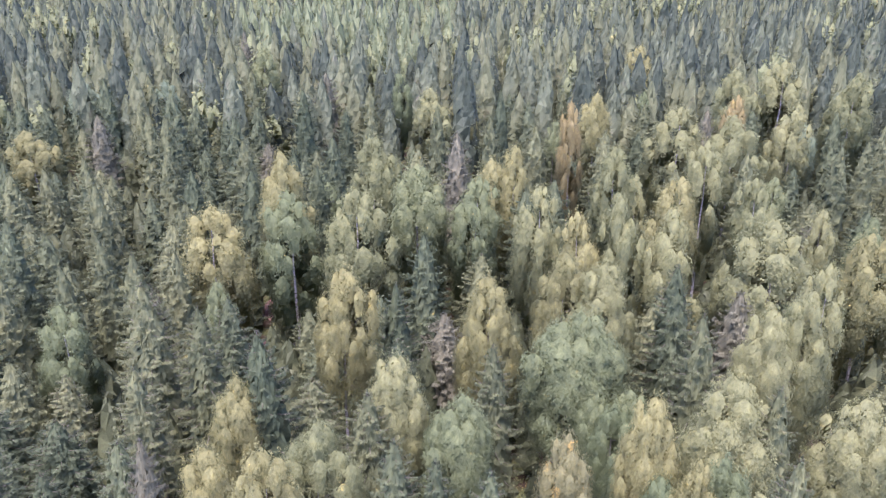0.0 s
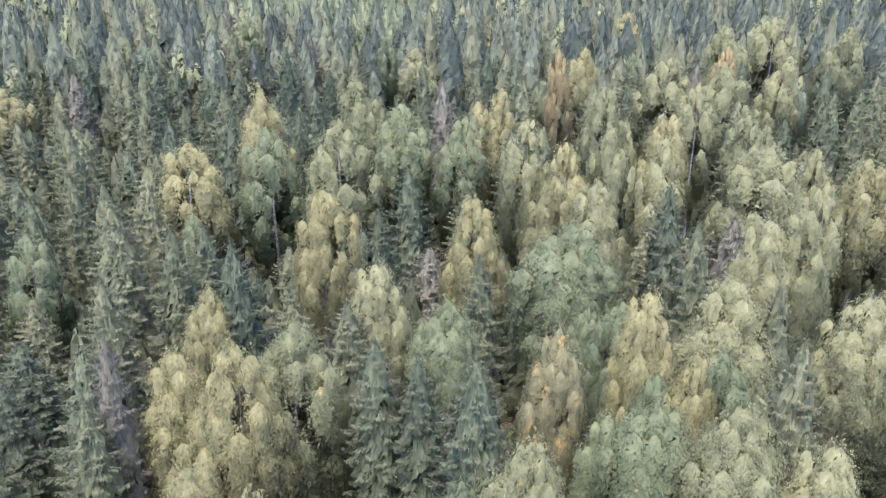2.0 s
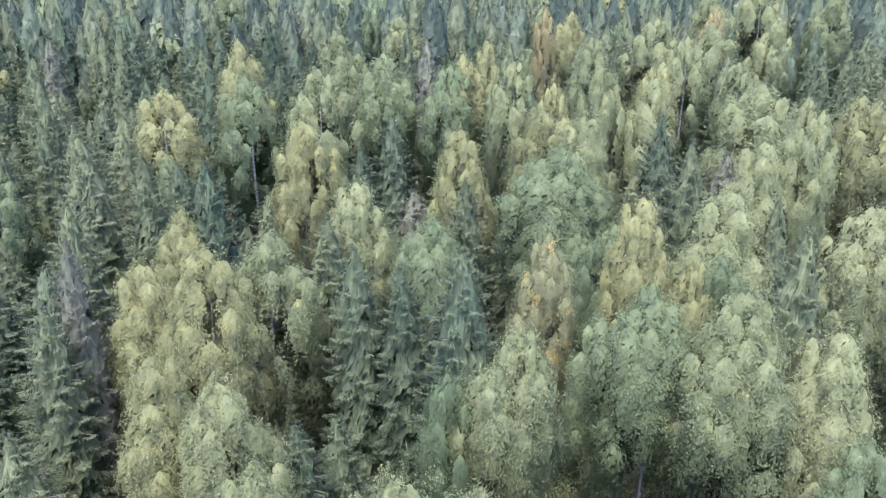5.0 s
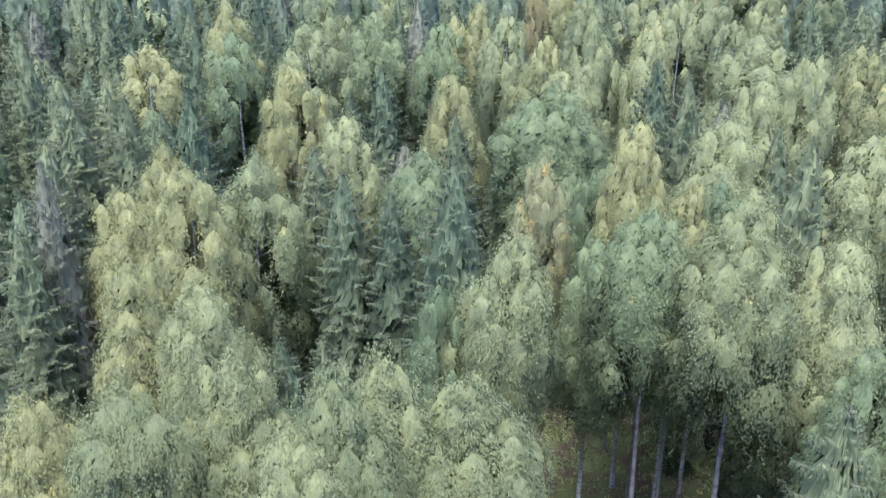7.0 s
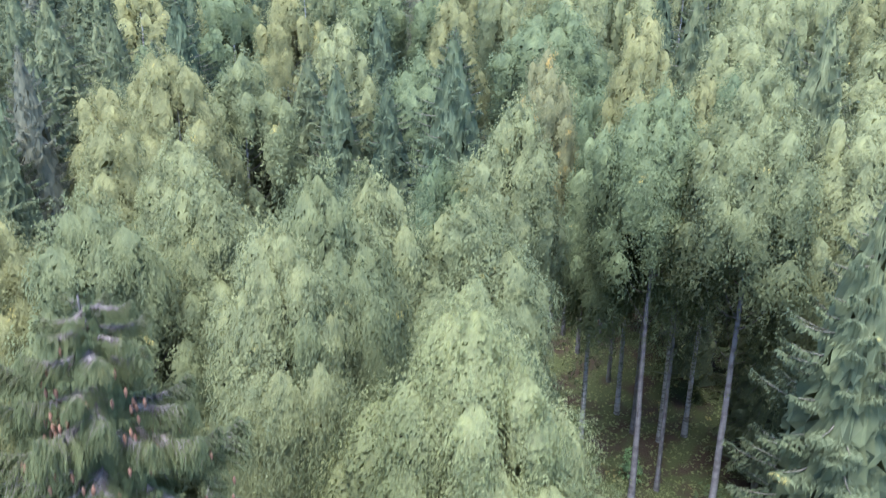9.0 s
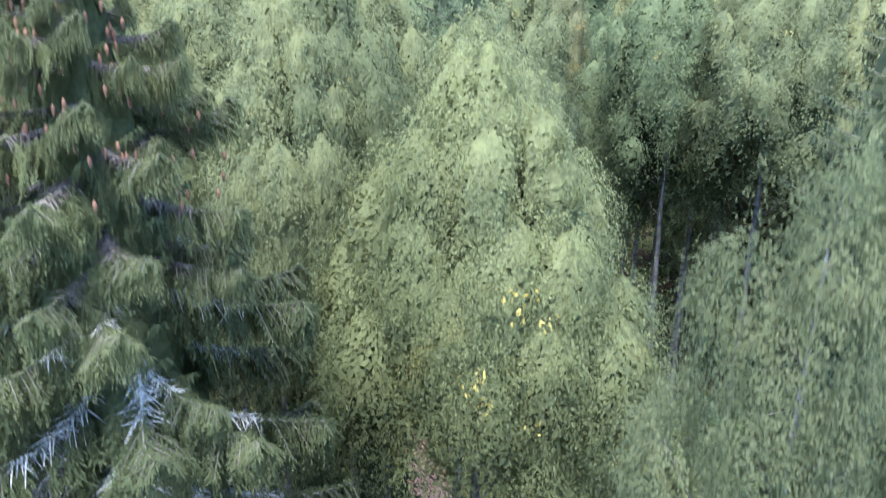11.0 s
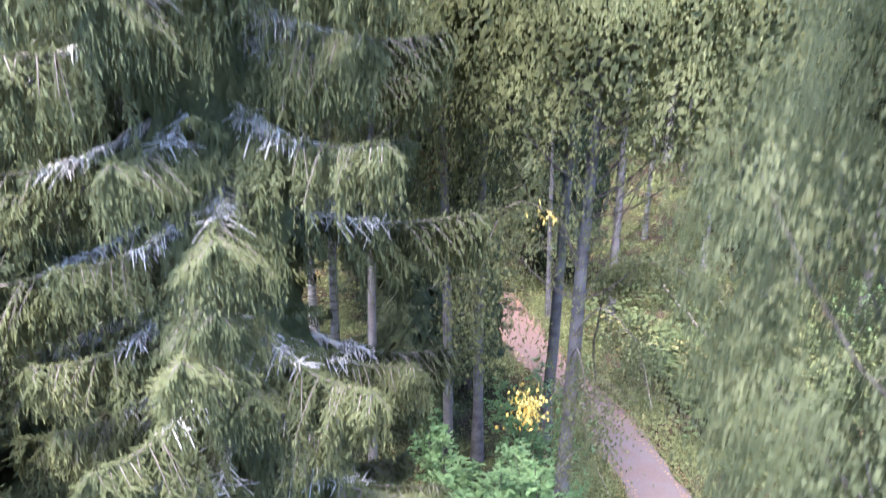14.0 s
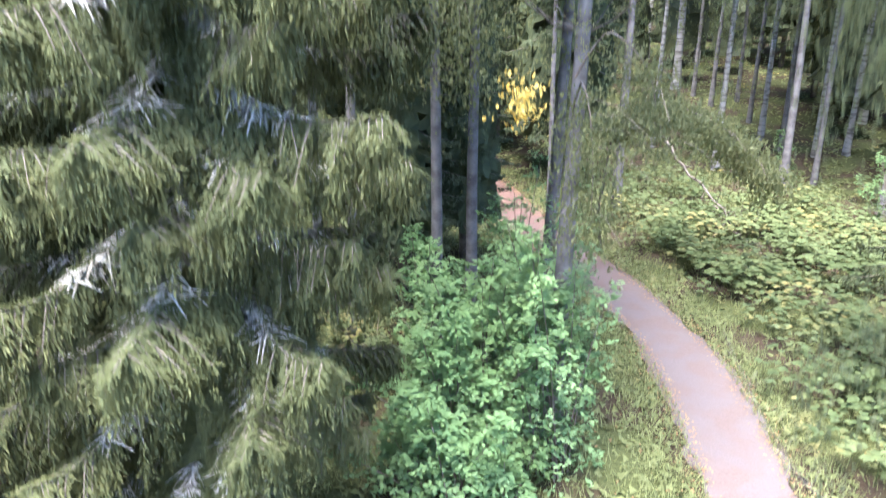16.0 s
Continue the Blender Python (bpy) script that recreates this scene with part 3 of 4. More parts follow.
def plant(tint, x, y, top, wide, turn=None, lod=None, bark_kind=None, foot=None):
    """One tree: its trunk's place, the height of its tip above the datum, and its crown's width."""
    kind = "spruce" if tint in ("spruce", "mossy", "dead") else "birch"
    d = math.hypot(x, y)
    lod = lod if lod is not None else (0 if d < 27 else 1 if d < 62 else 2)
    pool = variety("tall" if bark_kind == "aspen" and lod < 2 else kind, lod)
    k = len(TREES)
    meshes = pool[(k * 7 + int(abs(x) * 3)) % len(pool)]
    z = float(land(x, y)) - 0.1
    name = {"birch": "birch_tree", "spruce": "spruce_tree"}[kind]
    name = "aspen_tree" if tint == "blue" else "dead_spruce" if tint == "dead" else name
    tree = new(name)
    tagged(tree, WORDS[tint], "tree", group="forest trees")
    w = wide / (5.0 if kind == "birch" else 4.6)
    h = (top - z) / 20.0
    m = Matrix.Translation((x, y, z)) @ Matrix.Rotation(turn if turn is not None else k * 2.4, 4, "Z")
    if foot:
        lean = Matrix.Identity(4)
        lean[0][2], lean[1][2] = (x - foot[0]) / (top - z), (y - foot[1]) / (top - z)
        m = Matrix.Translation((foot[0], foot[1], z)) @ lean @ Matrix.Rotation(turn if turn is not None else k * 2.4, 4, "Z")
    tree.matrix_world = m @ Matrix.Diagonal((w, w, h, 1))
    part("trunk", meshes[0], tree, BARK["aspen"] if tint == "blue" else None)
    crown = part("crown", meshes[1], tree)
    deep, pale, turned = HUES[tint]
    f = (k * 0.618034) % 1.0
    crown.color = (*(a + (b - a) * f for a, b in zip(deep, pale)), turned)
    TREES.append((x, y, wide, top))
    return tree


# trees by the trail's far side, up to about 36 m away
plant("pale", -1.5, 17.4, 20.3, 4.2, bark_kind="aspen", foot=(-1.05, 16.5))
plant("pale", -0.6, 19.2, 19.7, 4.6, bark_kind="aspen", foot=(-0.45, 18.8))
plant("pale", 2.9, 19.4, 18.8, 5.4, bark_kind="aspen", foot=(1.4, 19.8))
plant("pale", -2.2, 15.6, 19.6, 3.9, bark_kind="aspen", foot=(-2.8, 15.7))
plant("pale", -4.4, 19.4, 19.5, 4.4)
plant("pale", -6.7, 18.2, 19.5, 4.6)
plant("yellow", -9.7, 18.4, 19.0, 4.2)
plant("mossy", -5.8, 16.4, 16.5, 3.2)
plant("spruce", -2.3, 19.6, 12.5, 3.0, lod=1)
plant("spruce", -0.9, 22.5, 11.0, 2.8, lod=1)
plant("yellow", -9.6, 27.0, 19.3, 4.6)
plant("pale", -6.6, 25.6, 19.1, 4.8)
plant("pale", 4.1, 27.9, 19.7, 4.8, bark_kind="aspen")
plant("green", 0.9, 28.0, 17.7, 3.2, bark_kind="aspen", foot=(1.8, 28.2))
plant("green", 10.5, 30.6, 19.8, 5.0, bark_kind="aspen")
plant("pale", 13.3, 28.4, 20.8, 5.6, bark_kind="aspen")
plant("pale", 17.0, 28.0, 19.4, 5.0)
plant("green", 16.6, 24.8, 16.6, 4.0)
plant("mossy", 10.0, 15.2, 20.3, 4.6)
plant("spruce", 2.3, 32.0, 21.6, 5.0)
plant("spruce", -0.4, 36.5, 19.0, 4.2)
plant("spruce", -2.7, 37.5, 19.6, 4.6)
plant("mossy", 17.0, 32.2, 22.2, 4.6)
plant("mossy", -16.4, 34.0, 18.2, 4.4)
plant("dead", -15.9, 36.0, 20.7, 3.4)
plant("yellow", -9.5, 35.4, 20.5, 5.2)
plant("pale", -7.4, 38.6, 20.0, 5.6)
plant("yellow", -13.2, 38.0, 18.7, 5.2)
plant("tipped", 6.7, 37.2, 20.4, 3.6)
plant("yellow", 11.8, 38.5, 21.7, 4.2)
plant("yellow", 13.4, 36.0, 19.4, 3.6)
plant("green", 14.9, 36.4, 19.3, 4.4)
plant("green", 8.7, 33.6, 17.6, 4.4)
plant("green", 4.4, 30.8, 16.5, 3.2, bark_kind="aspen")
plant("green", 12.2, 36.7, 17.8, 4.0, bark_kind="aspen")
plant("spruce", -2.2, 22.7, 15.0, 3.4)
plant("spruce", -4.6, 28.5, 15.5, 4.2)
plant("spruce", -3.2, 30.5, 14.5, 3.6)
plant("green", 10.4, 47.4, 17.0, 3.8, bark_kind="aspen")
plant("green", 10.9, 45.1, 17.2, 3.8, bark_kind="aspen")
plant("green", 12.5, 46.1, 17.6, 3.8, bark_kind="aspen")
plant("green", 12.1, 41.8, 17.0, 3.8, bark_kind="aspen")
plant("green", 12.2, 32.2, 16.8, 3.6, bark_kind="aspen")
# three spruces added at and past the view's left edge, to shade the ground
plant("spruce", -9.4, 9.2, 18.0, 5.0, lod=1)
plant("spruce", -9.0, 13.8, 17.0, 4.6, lod=1)
plant("spruce", -7.6, 6.0, 13.0, 4.2, lod=1)
# the middle distance
plant("yellow", -13.0, 45.0, 19.3, 4.2)
plant("spruce", -11.8, 46.0, 21.9, 5.4)
plant("mossy", -19.9, 45.8, 19.4, 4.8)
plant("mossy", -4.6, 42.8, 19.4, 5.4)
plant("pale", -2.9, 44.8, 20.8, 5.0)
plant("green", 1.4, 42.6, 19.4, 5.4)
plant("mossy", 3.3, 47.4, 20.2, 4.6)
plant("pale", 17.5, 41.8, 21.0, 7.0)
plant("mossy", 19.8, 41.2, 20.7, 4.4)
plant("pale", 24.0, 40.4, 20.4, 5.4)
plant("green", 9.8, 49.6, 21.6, 7.6)
plant("mossy", 17.0, 47.6, 22.4, 4.8)
plant("pale", 22.5, 49.6, 21.8, 5.6)
plant("pale", 25.0, 51.4, 21.9, 5.0)
plant("mossy", -17.5, 52.4, 20.6, 4.8)
plant("mossy", -22.2, 54.5, 21.5, 6.0)
plant("green", -30.6, 59.0, 17.6, 5.0)
plant("yellow", -7.8, 56.6, 21.8, 5.2)
plant("yellow", 3.5, 56.8, 21.2, 4.8)
plant("spruce", -3.8, 60.0, 19.2, 4.4)
plant("pale", 12.5, 57.6, 21.7, 6.0)
plant("spruce", 17.9, 57.0, 22.0, 5.0)
plant("yellow", 9.5, 59.8, 21.9, 5.4)
plant("pale", 29.3, 56.4, 22.3, 4.6)
plant("mossy", -26.2, 63.4, 20.5, 4.8)
plant("mossy", -24.6, 69.0, 18.4, 4.4)
plant("pale", 28.9, 65.2, 22.7, 8.6)
plant("yellow", 36.7, 64.4, 21.9, 6.0)
plant("pale", 20.3, 68.2, 22.8, 5.2)
plant("pale", 16.0, 68.4, 24.0, 4.6)
plant("yellow", 12.5, 69.0, 22.4, 4.6)
plant("pale", 9.4, 72.5, 23.7, 5.2)
plant("pale", -8.2, 74.4, 22.9, 7.2)
plant("yellow", -22.6, 73.4, 21.2, 7.4)
plant("green", -15.0, 76.0, 22.0, 6.6)
plant("pale", 32.4, 79.0, 22.6, 5.6)
plant("yellow", 24.1, 79.6, 22.6, 5.6)
plant("yellow", -16.8, 81.8, 24.6, 6.2)
plant("green", -2.7, 82.2, 23.2, 7.0)
plant("green", 3.0, 80.0, 22.4, 6.0)
plant("pale", 18.7, 85.2, 24.4, 5.8)
plant("yellow", 5.3, 88.0, 22.4, 5.0)
plant("yellow", 7.8, 88.2, 23.6, 5.0)
plant("pale", -8.1, 89.0, 24.4, 6.4)
plant("pale", 30.0, 89.4, 23.9, 5.8)
plant("spruce", -21.9, 89.4, 20.6, 5.0)
plant("dead", 1.7, 97.5, 23.2, 5.0)
# the far slope
plant("orange", 16.4, 102.0, 26.0, 3.8)
plant("mossy", -37.1, 107.0, 23.0, 5.6)
plant("pale", 31.7, 107.5, 24.2, 8.0)
plant("pale", 38.0, 104.0, 23.8, 8.0)
plant("pale", 48.0, 109.5, 24.2, 6.0)
plant("orange", 40.1, 110.5, 25.3, 4.0)
plant("yellow", -58.5, 112.5, 19.8, 8.0)
plant("yellow", 22.1, 117.2, 24.4, 6.0)
plant("dead", -51.4, 119.4, 20.6, 5.6)
plant("pale", 61.4, 121.2, 26.8, 7.0)
plant("pale", 53.0, 127.0, 27.6, 9.0)
plant("pale", 45.0, 125.0, 26.6, 8.0)
plant("yellow", 3.2, 134.2, 22.9, 5.0)
plant("pale", -2.0, 132.0, 22.4, 7.0)
plant("green", -7.9, 140.5, 23.5, 5.0)
plant("blue", -63.5, 143.6, 21.6, 8.0)
plant("blue", -49.2, 145.0, 21.4, 6.0)
plant("green", -36.0, 165.6, 25.0, 7.0)
plant("yellow", 39.6, 165.4, 25.2, 7.0)
plant("dead", -43.0, 180.0, 26.5, 5.0)

# ---- the trees between them, set apart by their own width ----
rng = np.random.default_rng(23)
count = {"birch": 0, "spruce": 0}
tries = 0
while tries < 9000 and sum(count.values()) < 270:
    tries += 1
    y = math.sqrt(rng.uniform(24**2, 138**2))
    x = rng.uniform(-0.62, 0.62) * (y + 6)
    if off_trail(x, y) < (2.2 if y < 36 else 1.5) or (2.0 < x < 15 and y < 34) or (-9 < x < 3 and y < 30):
        continue
    gap = 3.3 + 0.014 * y
    if any((x - a) ** 2 + (y - b) ** 2 < (gap if top < 18.5 else gap + 0.25 * w) ** 2 for a, b, w, top in TREES):
        continue
    leafy = 0.5 + 0.45 * math.tanh((x - 0.05 * y) / 14.0) - (0.3 if y > 105 else 0)
    rise = float(land(x, y))
    if rng.random() < leafy * (0.25 if y < 60 else 0.5):
        tint = rng.choice(["green", "pale", "yellow", "blue"], p=[0.42, 0.36, 0.14, 0.08])
        top, wide = rise + rng.uniform(9.5, 15.0 + 0.03 * y), rng.uniform(3.0, 4.6)
    else:
        tint = rng.choice(["spruce", "mossy", "dead"], p=[0.48, 0.48, 0.04])
        top, wide = rise + rng.uniform(11.5, 16.5 + 0.035 * y), rng.uniform(4.2, 6.0)
    kind = "birch" if tint in ("green", "pale", "yellow", "blue") else "spruce"
    count[kind] += 1
    plant(str(tint), x, y, top, wide, turn=rng.uniform(0, 6.28))


# ---- the far woods, as two bodies of many simple trees ----
def far_woods(name, label, shapes, spots, mat):
    vs, qs, ns, at = [], [], [], 0
    for n, (x, y, h, w, a) in enumerate(spots):
        v, q, soft = shapes[n % len(shapes)]
        turn = np.array([[math.cos(a), math.sin(a), 0], [-math.sin(a), math.cos(a), 0], [0, 0, 1]])
        vs.append((v * np.array([w, w, h])) @ turn + np.array([x, y, float(land(x, y)) - 0.2]))
        ns.append(soft @ turn)
        qs.append(q + at)
        at += len(v)
    ob = new(name, leaf_mesh(name, (np.concatenate(vs), np.concatenate(qs), np.concatenate(ns)), mat))
    return tagged(ob, label, "forest", kind="stuff")


def rough_spruce(seed, arms=60, sprays=420, size=0.62):
    return spruce_meshes(seed, 20, 4.6, arms, sprays, size, 0.22, 3)[2]


def rough_birch(seed):
    return birch_meshes(seed, 20, 5.4, 0.5, 9, 170, 0.40, 2, 1.1, 3)[2]


dark_spots, pale_spots, young_spots, dead_ends = [], [], [], set()
for _ in range(9000):
    y = math.sqrt(rng.uniform(132**2, 400**2))
    x = rng.uniform(-0.63, 0.63) * y
    cell = (int(x // 5.8), int(y // 6.4))
    if cell in dead_ends:
        continue
    dead_ends.add(cell)
    leafy = 0.05 + 0.18 * (math.sin(x * 0.05 + 1.0) * math.sin(y * 0.035) > 0.35)
    young = rng.random() < 0.8 * min(1.0, max(0.0, 1.35 - math.hypot((x / y + 0.10) / 0.12, (y - 275) / 95)) * 1.4)
    (young_spots if young else pale_spots if rng.random() < leafy else dark_spots).append((x, y, rng.uniform(0.66, 1.2), rng.uniform(1.05, 1.55), rng.uniform(0, 6.28)))
low = []
for _ in range(6000):
    y = math.sqrt(rng.uniform(26**2, 134**2))
    x = rng.uniform(-0.64, 0.64) * (y + 6)
    cell = ("low", int(x // 4.6), int(y // 4.6))
    if cell in dead_ends or off_trail(x, y) < (1.8 if y < 36 else 1.1) or (2.0 < x < 16 and y < 52) or (-9 < x < 3 and y < 30):
        continue
    dead_ends.add(cell)
    low.append((x, y, rng.uniform(0.28, 0.56), rng.uniform(0.7, 1.1), rng.uniform(0, 6.28)))
far_woods("understory_spruce", "young dark spruces filling the shade under the tall trees", [rough_spruce(s, 36, 90, 0.8) for s in range(30, 35)], low, LEAF["spruce"])
for n, (tint, words) in enumerate((("distant", "grey-green"), ("distant_olive", "olive-green"), ("distant_dark", "dark green"))):
    far_woods("far_spruce_wood", f"distant dense stand of {words} spruces on a slope", [rough_spruce(s + 5 * n, 80, 640, 0.50) for s in range(4)], [q for q in dark_spots if q[1] < 230][n::3], LEAF[tint])
    far_woods("farthest_spruce_wood", f"farthest {words} spruces on the skyline slope", [rough_spruce(s + 5 * n, 40, 90, 0.95) for s in range(4)], [q for q in dark_spots if q[1] >= 230][n::3], LEAF[tint])
far_woods("far_birch_wood", "distant scattered yellow-green birches among spruces", [rough_birch(s) for s in range(5)], pale_spots, LEAF["green"])
far_woods("far_young_stand", "distant stand of pale green young spruces", [rough_spruce(s, 40, 110, 0.9) for s in range(40, 44)], young_spots, LEAF["young"])

# unseen trees added beside and behind the camera's view, to shade the ground
around = []
for _ in range(1500):
    x, y = rng.uniform(-70, 70), rng.uniform(-60, 60)
    if (abs(x) < 0.66 * (y + 8) + 2) or math.hypot(x, y) < 17 or off_trail(x, y) < 2.5 or (abs(x) < 9 and -4 < y < 22):
        continue
    cell = ("near", int(x // 4.4), int(y // 4.4))
    if cell not in dead_ends:
        dead_ends.add(cell)
        around.append((x, y, rng.uniform(0.8, 1.02), rng.uniform(0.9, 1.3), rng.uniform(0, 6.28)))
far_woods("surrounding_birch_wood", "birch wood added out of view, closing round to shade the floor", [rough_birch(s) for s in range(20, 24)], around[::3], LEAF["green"])
far_woods("surrounding_spruce_wood", "spruce wood added out of view, closing round to shade the floor", [rough_spruce(s, 36, 90, 0.9) for s in range(20, 24)], around[1::3], LEAF["spruce"])


# ---- the near trees, limb by limb ----
def near_birch(label, foot, tip, wide, bare, plumes, leaves, size, each, tint, seed, bark_kind="birch", girth=1.0, turn=0.0, core=0, droop=1.0, full=0.35, ragged=0.0, skin=(0.64, 0.92), lobed=0.6):
    high = tip[2]
    trunk, limbs, (v, q, soft), owner = birch_meshes(seed, high, wide, bare, plumes, leaves, size, each, core, 7, girth, droop, full, ragged, skin, lobed)
    tree = new("birch_tree")
    tagged(tree, label, "tree", group="forest trees")
    lean = Matrix.Identity(4)
    lean[0][2], lean[1][2] = (tip[0] - foot[0]) / high, (tip[1] - foot[1]) / high
    tree.matrix_world = Matrix.Translation((foot[0], foot[1], float(land(foot[0], foot[1])) - 0.12)) @ lean @ Matrix.Rotation(turn, 4, "Z")
    part("trunk", quad_mesh("trunk", *trunk, BARK[bark_kind], True), tree)
    tri = v.reshape(-1, 3, 3)
    for k, wood in enumerate(limbs):
        pick = np.where(owner == k)[0]
        limb = part("limb", quad_mesh("limb", *wood, BARK["twig"], True), tree)
        if len(pick):
            part("leaves", leaf_mesh("leaves", (tri[pick].reshape(-1, 3), np.arange(len(pick) * 3).reshape(-1, 3), soft[pick]), LEAF[tint]), limb)
    TREES.append((foot[0], foot[1], wide, tip[2]))
    return tree


def turned_spray(parent, x, y, z, n, seed, spread=0.22, big=1.0):
    """A bunch of leaves that has turned gold."""
    r = np.random.default_rng(seed)
    p = np.array([x, y, z]) + r.normal(0, 1, (n, 3)) * np.array([spread, spread, spread * 1.1])
    m = parent.matrix_world.inverted()
    p = np.array([m @ Vector(q) for q in p])
    ax = np.array([0, 0, -1.0]) + r.normal(0, 0.6, (n, 3))
    part("turned_leaves", quad_mesh("turned_leaves", *blades(p, ax, r.normal(0, 1, (n, 3)), big * r.uniform(0.06, 0.11, n), big * r.uniform(0.04, 0.065, n)), LEAF["gold"]), parent, None, "golden autumn leaves")


middle = near_birch("silver birch with a dome of pale hanging foliage beside the trail", (1.35, 13.4), (1.75, 12.5, 18.9), 6.0, 0.50, 66, 190000, 0.044, 9, "dome", 71, "aspen", 1.15, 0.6, 0.09, 1.0, 0.30, 0.40, (0.66, 0.92), 0.5)
near_birch("silver birch with long pale hanging twigs near the trail", (3.7, 5.2), (2.95, 5.05, 19.1), 3.3, 0.48, 34, 170000, 0.031, 10, "silver", 72, "birch", 0.8, 1.9, 0.0, 1.1, 0.35, 0.15, (0.35, 0.62), 0.65)
near_birch("slender young birch with drooping pale green foliage", (3.4, 4.1), (1.85, 4.0, 16.3), 2.8, 0.52, 28, 100000, 0.030, 10, "silver", 73, "birch", 0.45, 0.4, 0.0, 1.1, 0.35, 0.06, (0.35, 0.62), 0.6)
for n, (x, y, z) in enumerate(((0.62, 10.3, 7.15), (1.27, 9.55, 14.45), (1.93, 9.6, 15.65), (1.48, 9.45, 14.2), (0.75, 10.6, 10.1), (2.36, 9.75, 15.3), (2.22, 9.9, 13.55))):
    turned_spray(middle, x, y, z, (190, 26, 26, 12, 24, 14, 9)[n], 80 + n, (0.14, 0.13, 0.13, 0.09, 0.11, 0.09, 0.08)[n], 1.0)


def bough_meshes(seed, reach=3.2):
    """One bough of the near spruce: a lichen-white stem, falling then lifting, with a flat fan of side shoots, needle sprays on top and hanging combs below."""
    r = np.random.default_rng(seed)

    def at(s):
        s = np.asarray(s, float)
        return np.stack([reach * s, 0.12 * reach * np.sin(3 * s + seed) * s, reach * (-0.62 * s + 0.40 * s**2.3)], -1)

    up = np.array([0, 0, 1.0])
    s = np.linspace(0, 1, 9)
    stem = [tube(at(s * 0.66), np.linspace(0.046, 0.020, 9), 6)]
    wood = [tube(at(0.62 + 0.38 * s), np.linspace(0.020, 0.006, 9), 4)]
    # stubs and lichen tufts on the bare inner half
    for _ in range(140):
        q = at(r.uniform(0.05, 0.66)) + r.normal(0, 0.015, 3)
        e = q + r.normal(0, 1, 3) * np.array([0.08, 0.15, 0.05]) - up * r.uniform(0.0, 0.26)
        stem.append(tube(np.array([q, (q + e) / 2 + r.normal(0, 0.015, 3), e]), np.array([0.019, 0.013, 0.004]), 3))
    n = 48
    ss = np.sort(r.uniform(0.14, 1.0, n) ** 0.85)
    sign = np.where(np.arange(n) % 2 == 0, 1.0, -1.0)
    ln = (0.66 * np.sin(np.pi * np.clip(ss * 0.78 + 0.18, 0, 1)) + 0.12) * r.uniform(0.65, 1.15, n)
    way = unit(np.stack([r.uniform(0.5, 1.1, n), sign * r.uniform(0.45, 1.0, n), r.uniform(-0.45, 0.05, n)], 1))
    start = at(ss)
    base, axes, sides, length, width = [], [], [], [], []

    def sprays(b, ax, side, lo, hi, w):
        base.append(b)
        axes.append(ax)
        sides.append(side)
        length.append(r.uniform(lo, hi, len(b)))
        width.append(r.uniform(0.7, 1.2, len(b)) * w)

    for k in range(n):
        def along(f):
            p = start[k] + way[k] * (ln[k] * f)[:, None]
            p[:, 2] -= 0.55 * ln[k] * f**1.5
            return p
        (stem if ss[k] < 0.66 else wood).append(tube((up * 0.045 if ss[k] < 0.66 else 0) + along(np.linspace(0, 1 if ss[k] >= 0.66 else r.uniform(0.3, 0.65), 4)), np.linspace(0.017 if ss[k] < 0.66 else 0.010, 0.004, 4), 4))
        bare = max(0.0, 0.62 - 0.85 * ss[k])
        flat = unit(np.cross(up, way[k]))
        # short forward shoots, flat along both sides of the side branch
        m = 16
        f = bare + (1 - bare) * np.linspace(0.0, 1.0, m)
        flank = np.where(np.arange(m) % 2 == 0, 1.0, -1.0)[:, None]
        out = way[k] * r.uniform(0.5, 1.0, (m, 1)) + flat * flank * r.uniform(0.3, 0.8, (m, 1)) - up * r.uniform(0.15, 0.8, (m, 1))
        b = along(f)
        reach_out = r.uniform(0.05, 0.15, (m, 1))
        for step in (0.0, 0.5, 1.0):
            ax = out + r.normal(0, 0.22, (m, 3))
            sprays(b + unit(out) * reach_out * step, ax, np.cross(ax, up + r.normal(0, 0.35, (m, 3))), 0.06, 0.12, 0.024)
        # hanging combs
        m = 30
        f = bare + (1 - bare) * r.random(m)
        b = along(f)
        drop = r.uniform(0.10, 0.58, m) * (0.75 + 0.4 * ss[k])
        sway = r.normal(0, 0.10, (m, 3))
        for step in (0.0, 0.25, 0.5, 0.75, 1.0):
            q = b + (sway - up) * (drop * step)[:, None]
            ax = sway * 1.5 - up + r.normal(0, 0.28, (m, 3))
            sprays(q, ax, r.normal(0, 1, (m, 3)), 0.07, 0.13, 0.026)
    m = 420
    f = r.uniform(0.50, 1.0, m)
    ax = np.array([0.8, 0, -0.15]) + r.normal(0, 0.55, (m, 3))
    sprays(at(f) + r.normal(0, 0.02, (m, 3)), ax, np.cross(ax, up + r.normal(0, 0.3, (m, 3))), 0.08, 0.15, 0.026)
    needles = slips(np.concatenate(base), np.concatenate(axes), np.concatenate(sides), np.concatenate(length), np.concatenate(width))
    soft = np.array([0.45, 0, 0.6]) + 0.45 * unit(np.concatenate(axes)) + r.normal(0, 0.1, (len(needles[1]), 3))
    return wood_mesh("bough", joined(stem), joined(wood), BARK["lichen"], BARK["twig"]), leaf_mesh("needles", (*needles, soft), LEAF["hero"])


